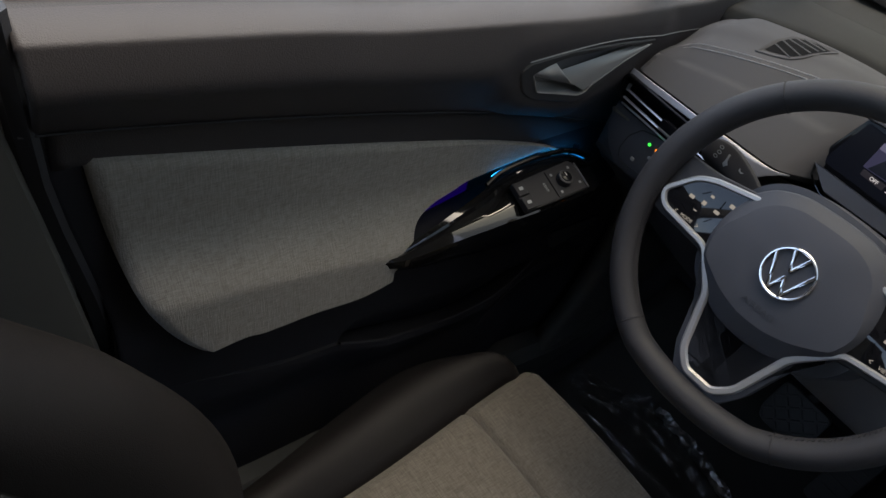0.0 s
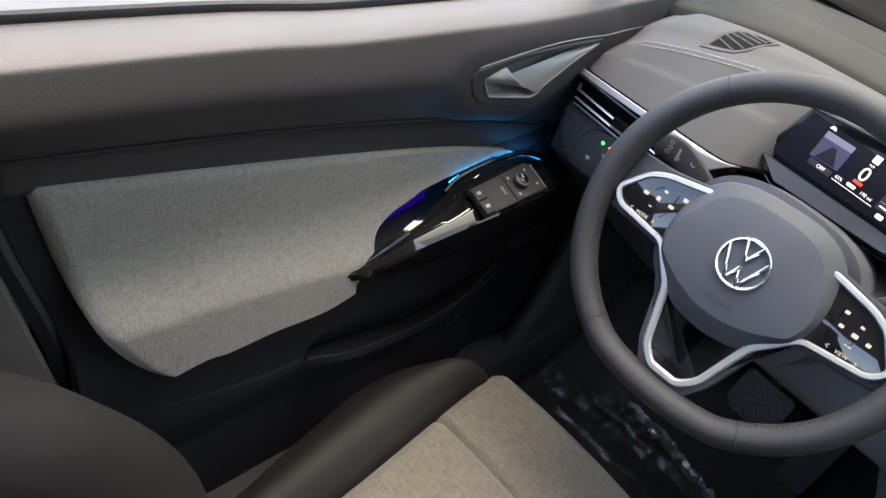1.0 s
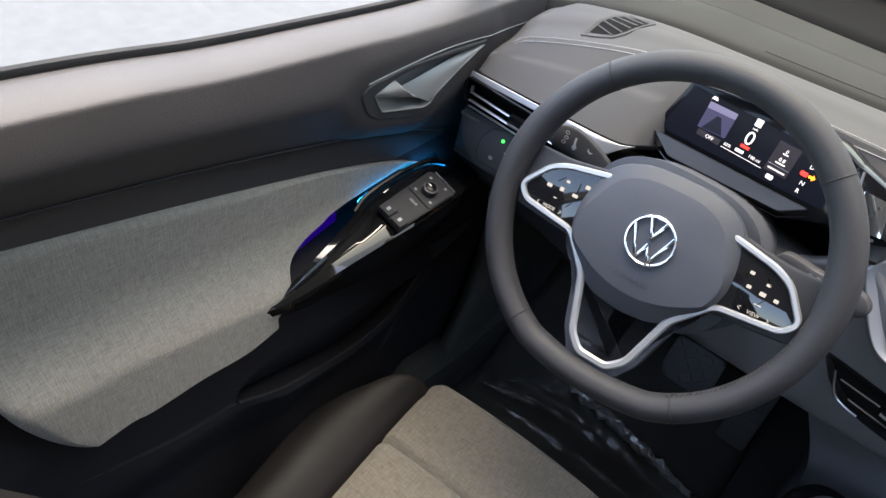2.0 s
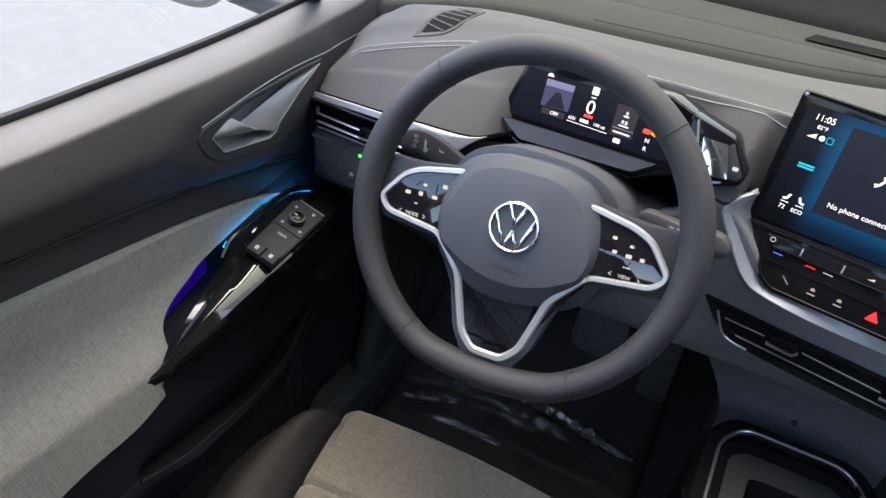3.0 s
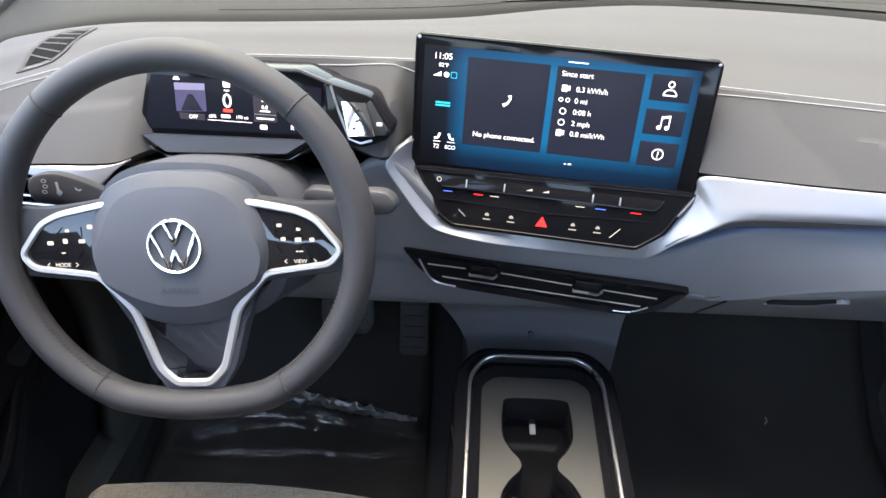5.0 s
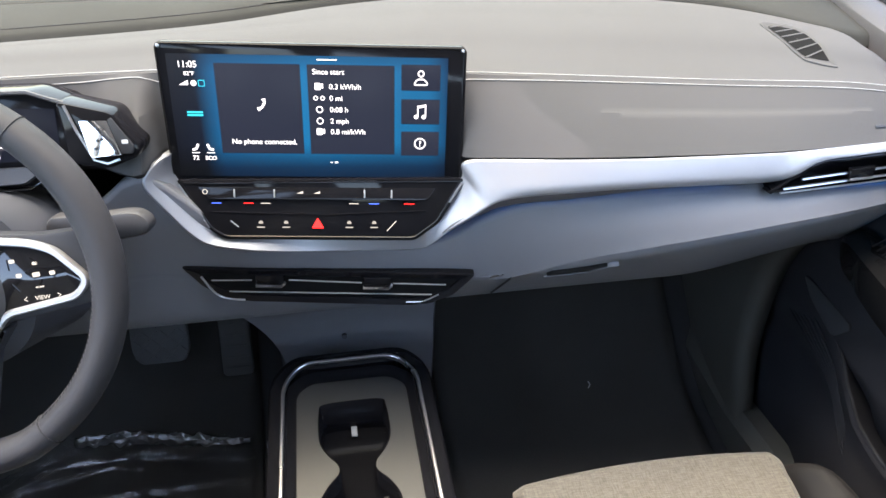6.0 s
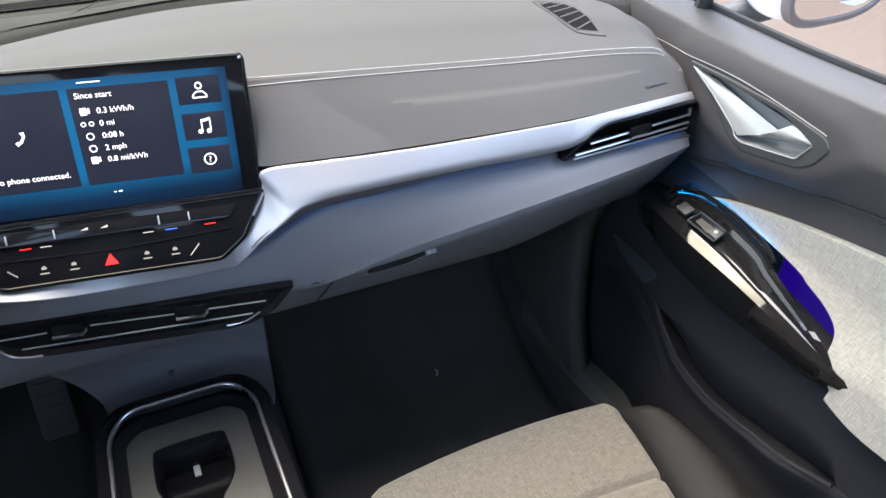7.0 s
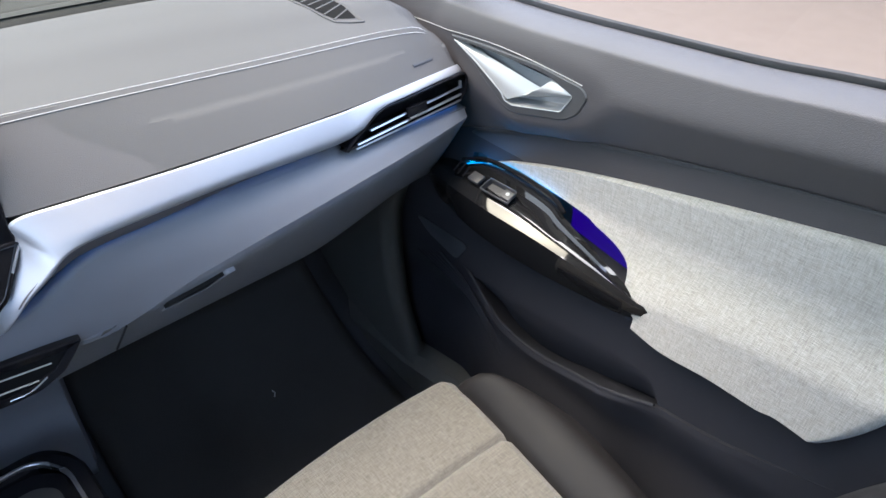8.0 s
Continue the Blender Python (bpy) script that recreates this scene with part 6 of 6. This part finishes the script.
    part("ambient_light", tube([P(pod_outer(y)[0] + 0.004, y, pod_outer(y)[1] + 0.003) for y in np.linspace(-0.200, -0.036, 24)], 0.0017, 6), AMBIENT, e, "thin blue ambient light strip")
    part("light_cover", tube([P(pod_outer(y)[0], y, pod_outer(y)[1] + 0.006) for y in np.linspace(-0.215, -0.034, 24)], 0.0032, 8), GLOSS, armrest, "gloss black lip that hides the light strip")
    o = P(0.668, -0.13, 0.556)
    r_ = Vector((0, 1, 0.02)) if s > 0 else Vector((0, -1, -0.02))
    A = Plane(o, r_, Vector((s * 1.0, 0, 0.30)))
    A_up = A if A.n.z > 0 else Plane(o, -r_, Vector((s * 1.0, 0, 0.30)))
    A = A_up
    t = 1 if A.r.y > 0 else -1
    if s < 0:
        sw = part("switch_panel", plate(rounded([(t * a, b) for a, b in ((-0.0615, -0.0275), (0.0465, -0.0275), (0.0475, 0.0125), (0.042, 0.0185), (-0.0600, 0.0130))][::t], 0.003), A, 0.006, 0.004, 0.001), SEAM, e, "black switch panel with white symbols")
        part("panel_edge", tube([A(t * 0.0478, -0.026, 0.0045), A(t * 0.0488, 0.012, 0.0045)], 0.0010, 6), BRIGHT, sw, "bright panel edge")
        sq = part("mirror_switch", plate(rounded([(t * a, b) for a, b in ((-0.005, -0.0262), (0.0452, -0.0262), (0.0462, 0.0118), (0.041, 0.0165), (-0.004, 0.0140))][::t], 0.002), A, 0.003, 0.0058, 0.0006), SEAM, sw, "square mirror adjuster")
        kn = part("mirror_knob", disc(A, t * 0.0150, -0.0060, 0.0105, 0.010, 0.015, 0.002, 24), BLACK, sq, "round black knob")
        part("knob_cap", disc(A, t * 0.0150, -0.0060, 0.0075, 0.003, 0.0165, 0.001, 20), GLOSS, kn)
        part("knob_mark", plate(rect(t * 0.0150 - 0.0005, -0.0055, t * 0.0150 + 0.0005, 0.0), A, 0.0004, 0.017, 0.0001), MARK, kn)
        for a, b in ((0.034, 0.008), (0.038, -0.016), (0.003, -0.020), (0.002, 0.006)):
            part("switch_symbol", plate(rect(t * a - 0.0018, b - 0.0018, t * a + 0.0018, b + 0.0018, 0.0008), A, 0.0004, 0.0064, 0.0001), DIMMARK, sq)
        for b in (-0.0180, 0.0020):
            k = part("window_switch", plate(rect(t * -0.0530 - 0.0085, b - 0.0088, t * -0.0530 + 0.0085, b + 0.0088, 0.0018), A, 0.006, 0.0085, 0.0015), SEAM, sw, "window switch key")
            part("switch_symbol", plate(rect(t * -0.0535 - 0.0030, b - 0.0022, t * -0.0535 + 0.0030, b + 0.0022, 0.001), A, 0.0004, 0.009, 0.0001), DIMMARK, k)
        rear_ = part("rear_switch", plate(rect(t * -0.0250 - 0.0185, -0.0258, t * -0.0250 + 0.0185, 0.0125, 0.002), A, 0.003, 0.0050, 0.0006), SEAM, sw)
        T = Plane(A(t * -0.0155, -0.0070, 0.0054), Vector(A.u) * -1, A.r * t)
        part("switch_text", lettering("REAR", 0.0055, T if T.n.dot(A.n) > 0 else Plane(T.o, A.u, A.r * t), 0, -0.002, 0.0004, "CENTER"), DIMMARK, rear_)
    else:
        well_ = part("switch_recess", rim(rounded([(t * a, b) for a, b in ((-0.022, -0.012), (0.028, -0.014), (0.028, 0.010), (-0.018, 0.012))][::t], 0.003), A, [(0, 0.001), (0, 0.0035), (0.001, 0.0042), (0.002, 0.0035), (0.003, -0.004)], True), BLACK, e, "small black window switch recess")
        key = part("window_switch", plate(rect(t * -0.012 - 0.008, -0.008, t * -0.012 + 0.008, 0.007, 0.002), A, 0.005, 0.0048, 0.0012), BLACK, well_, "window switch key")
        part("switch_symbol", disc(A, t * -0.012, 0.0, 0.0028, 0.0005, 0.0053, 0.0001, 14), DIMMARK, key)
        part("lock_switch", plate(rect(t * 0.045 - 0.010, -0.010, t * 0.045 + 0.010, 0.006, 0.002), A, 0.004, 0.0040, 0.001), BLACK, e, "small lock switch")
        for k in range(3):
            part("grip_rib", tube([A(t * (0.062 + 0.009 * k), -0.012, 0.003), A(t * (0.066 + 0.009 * k), 0.008, 0.003)], 0.0016, 6), GLOSS, e)

    # inner handle in its triangular dish
    H = Plane(P(0.692, -0.10, 0.69), (0, -s * 1.0 * -1, 0), (0, 0, 1))
    if H.n.x * s > 0:
        H = Plane(P(0.692, -0.10, 0.69), (0, -H.r.y, 0), (0, 0, 1))
    f = 1 if H.r.y > 0 else -1

    def tri(pts, r=0.004):
        q = rounded([(f * (y + 0.10), z - 0.69) for y, z in pts], r)
        area = sum(q[i - 1][0] * q[i][1] - q[i][0] * q[i - 1][1] for i in range(len(q)))
        return q if area > 0 else q[::-1]

    mouth = [(-0.206, 0.7165), (-0.171, 0.7275), (-0.150, 0.7295), (-0.070, 0.7275), (-0.006, 0.7225), (-0.050, 0.7040), (-0.0955, 0.6800), (-0.101, 0.6715), (-0.114, 0.6695), (-0.191, 0.6905)]
    fo, mo = tri(HANDLE_FRAME, 0.008), tri(mouth, 0.005)
    bz = part("handle_bezel", loft([[H(a, b, c) for a, b in ring_] for ring_, c in ((inset(fo, -0.0012), -0.006), (fo, 0.0), (inset(fo, 0.0015), 0.0010))], caps=False), FRAME, e, "satin frame of the door handle dish")
    face = bmesh.new()
    es = []
    for ring_ in (inset(fo, 0.0015), mo):
        vs = [face.verts.new(H(a, b, 0.0010)) for a, b in ring_]
        es += [face.edges.new((vs[k], vs[(k + 1) % len(vs)])) for k in range(len(vs))]
    bmesh.ops.triangle_fill(face, edges=es, use_beauty=True)
    part("bezel_face", face, FRAME, bz)
    part("handle_dish", rim(mo, H, [(0, 0.0010), (0.0008, -0.002), (0.002, -0.016), (0.004, -0.0185)], True), DISH, e, "satin dish behind the door handle")
    part("dish_edge", tube([P(0.6908, y, z) for y, z in rounded_path([(-0.204, 0.7150), (-0.1905, 0.6912), (-0.114, 0.6700), (-0.1015, 0.6722), (-0.0955, 0.6805), (-0.050, 0.7043), (-0.008, 0.7220)], 0.004)], 0.0009, 6), LEVER, bz, "fine bright edge of the dish")

    def blade(u, v):
        # sloping front wall of the dish, from its lower edge up and back into the door
        a = np.array((-0.1055, 0.6750)) + (np.array((-0.012, 0.7205)) - np.array((-0.1055, 0.6750))) * u
        b = np.array((-0.1530, 0.7005)) + (np.array((-0.012, 0.7225)) - np.array((-0.1530, 0.7005))) * u
        q = a + (b - a) * v
        return P(0.6915 + 0.014 * v * (1 - 0.6 * u) - 0.003 * math.sin(math.pi * v), q[0], q[1])

    part("dish_blade", grid(blade, 24, 8), LEVER, e, "satin metal front wall of the handle dish")

    def lever(u, v):
        # flat grip that rises from the rear of the dish and ends in a notch
        top_y, top_z = -0.205 + 0.053 * u, 0.7165 + 0.0075 * math.sin(math.pi * min(1.0, u * 0.95)) - 0.015 * ease(u, 0.62, 1.0)
        low_y, low_z = -0.203 + 0.088 * u, 0.7135 - 0.0310 * u
        y, z = low_y + (top_y - low_y) * v, low_z + (top_z - low_z) * v
        out = 0.008 * math.sin(math.pi * min(1.0, 0.10 + 0.80 * v)) * ease(u, -0.15, 0.35) * (1 - 1.5 * ease(u, 0.78, 1.0))
        return P(0.6960 - out, y, z)

    thick(part("handle_lever", grid(lever, 28, 12), LEVER, e, "satin metal door handle lever"), 0.004, (s, 0, 0))
    crease_ = []
    for k in range(37):
        y = -0.215 + 0.40 * k / 36
        z = 0.7335 + 0.0045 * math.sin(math.pi * min(1.0, k / 20)) - 0.012 * ease(k, 10, 36)
        x = min((abs(upper_at(y, v)[1] - z), upper_at(y, v)[0]) for v in np.linspace(0.0, 1.0, 90))[1]
        crease_.append(P(x - 0.0003, y, z))
    part("trim_crease", tube(crease_, 0.0007, 5), LEVER, e, "fine pale edge line above the handle")

    # speaker ribs and small cover plate
    for k in range(6):
        pts = []
        for j in range(16):
            t_ = j / 15
            y = 0.010 + 0.011 * k + (-0.140 - 0.015 * k) * t_
            z = 0.368 - 0.007 * k + (-0.078 - 0.001 * k) * t_ ** 1.25
            pts.append(P(base_x(y, z) - 0.0012, y, z))
        part("speaker_rib", tube(pts, [0.0005] + [0.0017] * 14 + [0.0005], 6), DOORTRIM, e)
    q = [(0.060, 0.408), (0.045, 0.412), (-0.050, 0.414), (-0.055, 0.408), (-0.036, 0.377), (-0.028, 0.374), (0.030, 0.388)]
    J = Plane(P(0.6865, -0.02, 0.42), (0, f, 0), (0, 0, 1))
    qq = rounded([(f * (y + 0.02), z - 0.42) for y, z in q], 0.008)
    area = sum(qq[i - 1][0] * qq[i][1] - qq[i][0] * qq[i - 1][1] for i in range(len(qq)))
    qq = qq if area > 0 else qq[::-1]
    cover = part("cover_plate", plate(qq, J, 0.01, 0.003, 0.0012), TRIM, e, "small dark cover plate")
    part("joint", band(inset(qq, -0.0012), J, 0.0016, 0.004, 0.0026, 0.0004), SEAM, cover)
    part("window_seal", tube([P(0.747, -0.71 + 1.1 * k / 40, belt_z(-0.71 + 1.1 * k / 40) - 0.001) for k in range(41)], 0.0042, 8, flat=1.3), SEAM, e, "black rubber window seal")
    part("window_divider", tube([P(0.742, 0.055, 0.765), P(0.72, 0.02, 0.86), P(0.65, -0.06, 1.12)], 0.011, 8), BLACK, e, "black quarter light bar")
    skin = loft([[P(x, y, z) for x, z in ((0.762, 0.10), (0.762, 0.736 + 0.05 * ease(-y, 0.0, 0.7)), (0.80, 0.725 + 0.05 * ease(-y, 0, 0.7)), (0.88, 0.60), (0.88, 0.10))] for y in (-0.72, -0.3, 0.1, 0.5)])
    part("outer_skin", skin, PAINT, e, "white painted outer door skin")

    # outside mirror
    m = thing("door_mirror", (MIDX + s * 0.93, 0.10, 0.78), "exterior door mirror with pale housing", "wing mirror", "door mirrors")
    def round_box(q, r):
        return math.copysign(abs(math.cos(q)) ** 0.62, math.cos(q)) * r, math.copysign(abs(math.sin(q)) ** 0.62, math.sin(q)) * r

    def cap_point(u, v):
        a, b = round_box(2 * math.pi * u, math.sin(math.pi * (0.06 + 0.94 * v)) ** 0.4)
        return P(0.972 + 0.115 * a, 0.075 - 0.045 * math.cos(math.pi * v) + 0.02 * v, 0.792 + 0.073 * b)

    hs = part("mirror_housing", grid(cap_point, 40, 16, True), PAINT, m, "pale painted mirror housing")
    M = Plane(P(0.972, 0.032, 0.794), (1, 0.06 * s, 0), (0, 0.0, 1))
    gl_ = [tuple(np.array(round_box(2 * math.pi * k / 48, 1.0)) * (0.100, 0.060)) for k in range(48)]
    part("mirror_glass", plate(gl_, M, 0.006, 0.002, 0.001), MIRROR, hs, "mirror glass")
    part("mirror_rim", rim(gl_, M, [(-0.012, -0.010), (-0.012, 0.0), (-0.009, 0.003), (-0.002, 0.0035), (0.0, 0.001)]), MIRRORRIM, hs, "brown-grey rim round the mirror glass")
    part("mirror_foot", tube([P(0.775, 0.16, 0.695), P(0.84, 0.13, 0.705), P(0.92, 0.095, 0.735)], 0.020, 12), TRIM, m)
    return e


door(-1), door(1)
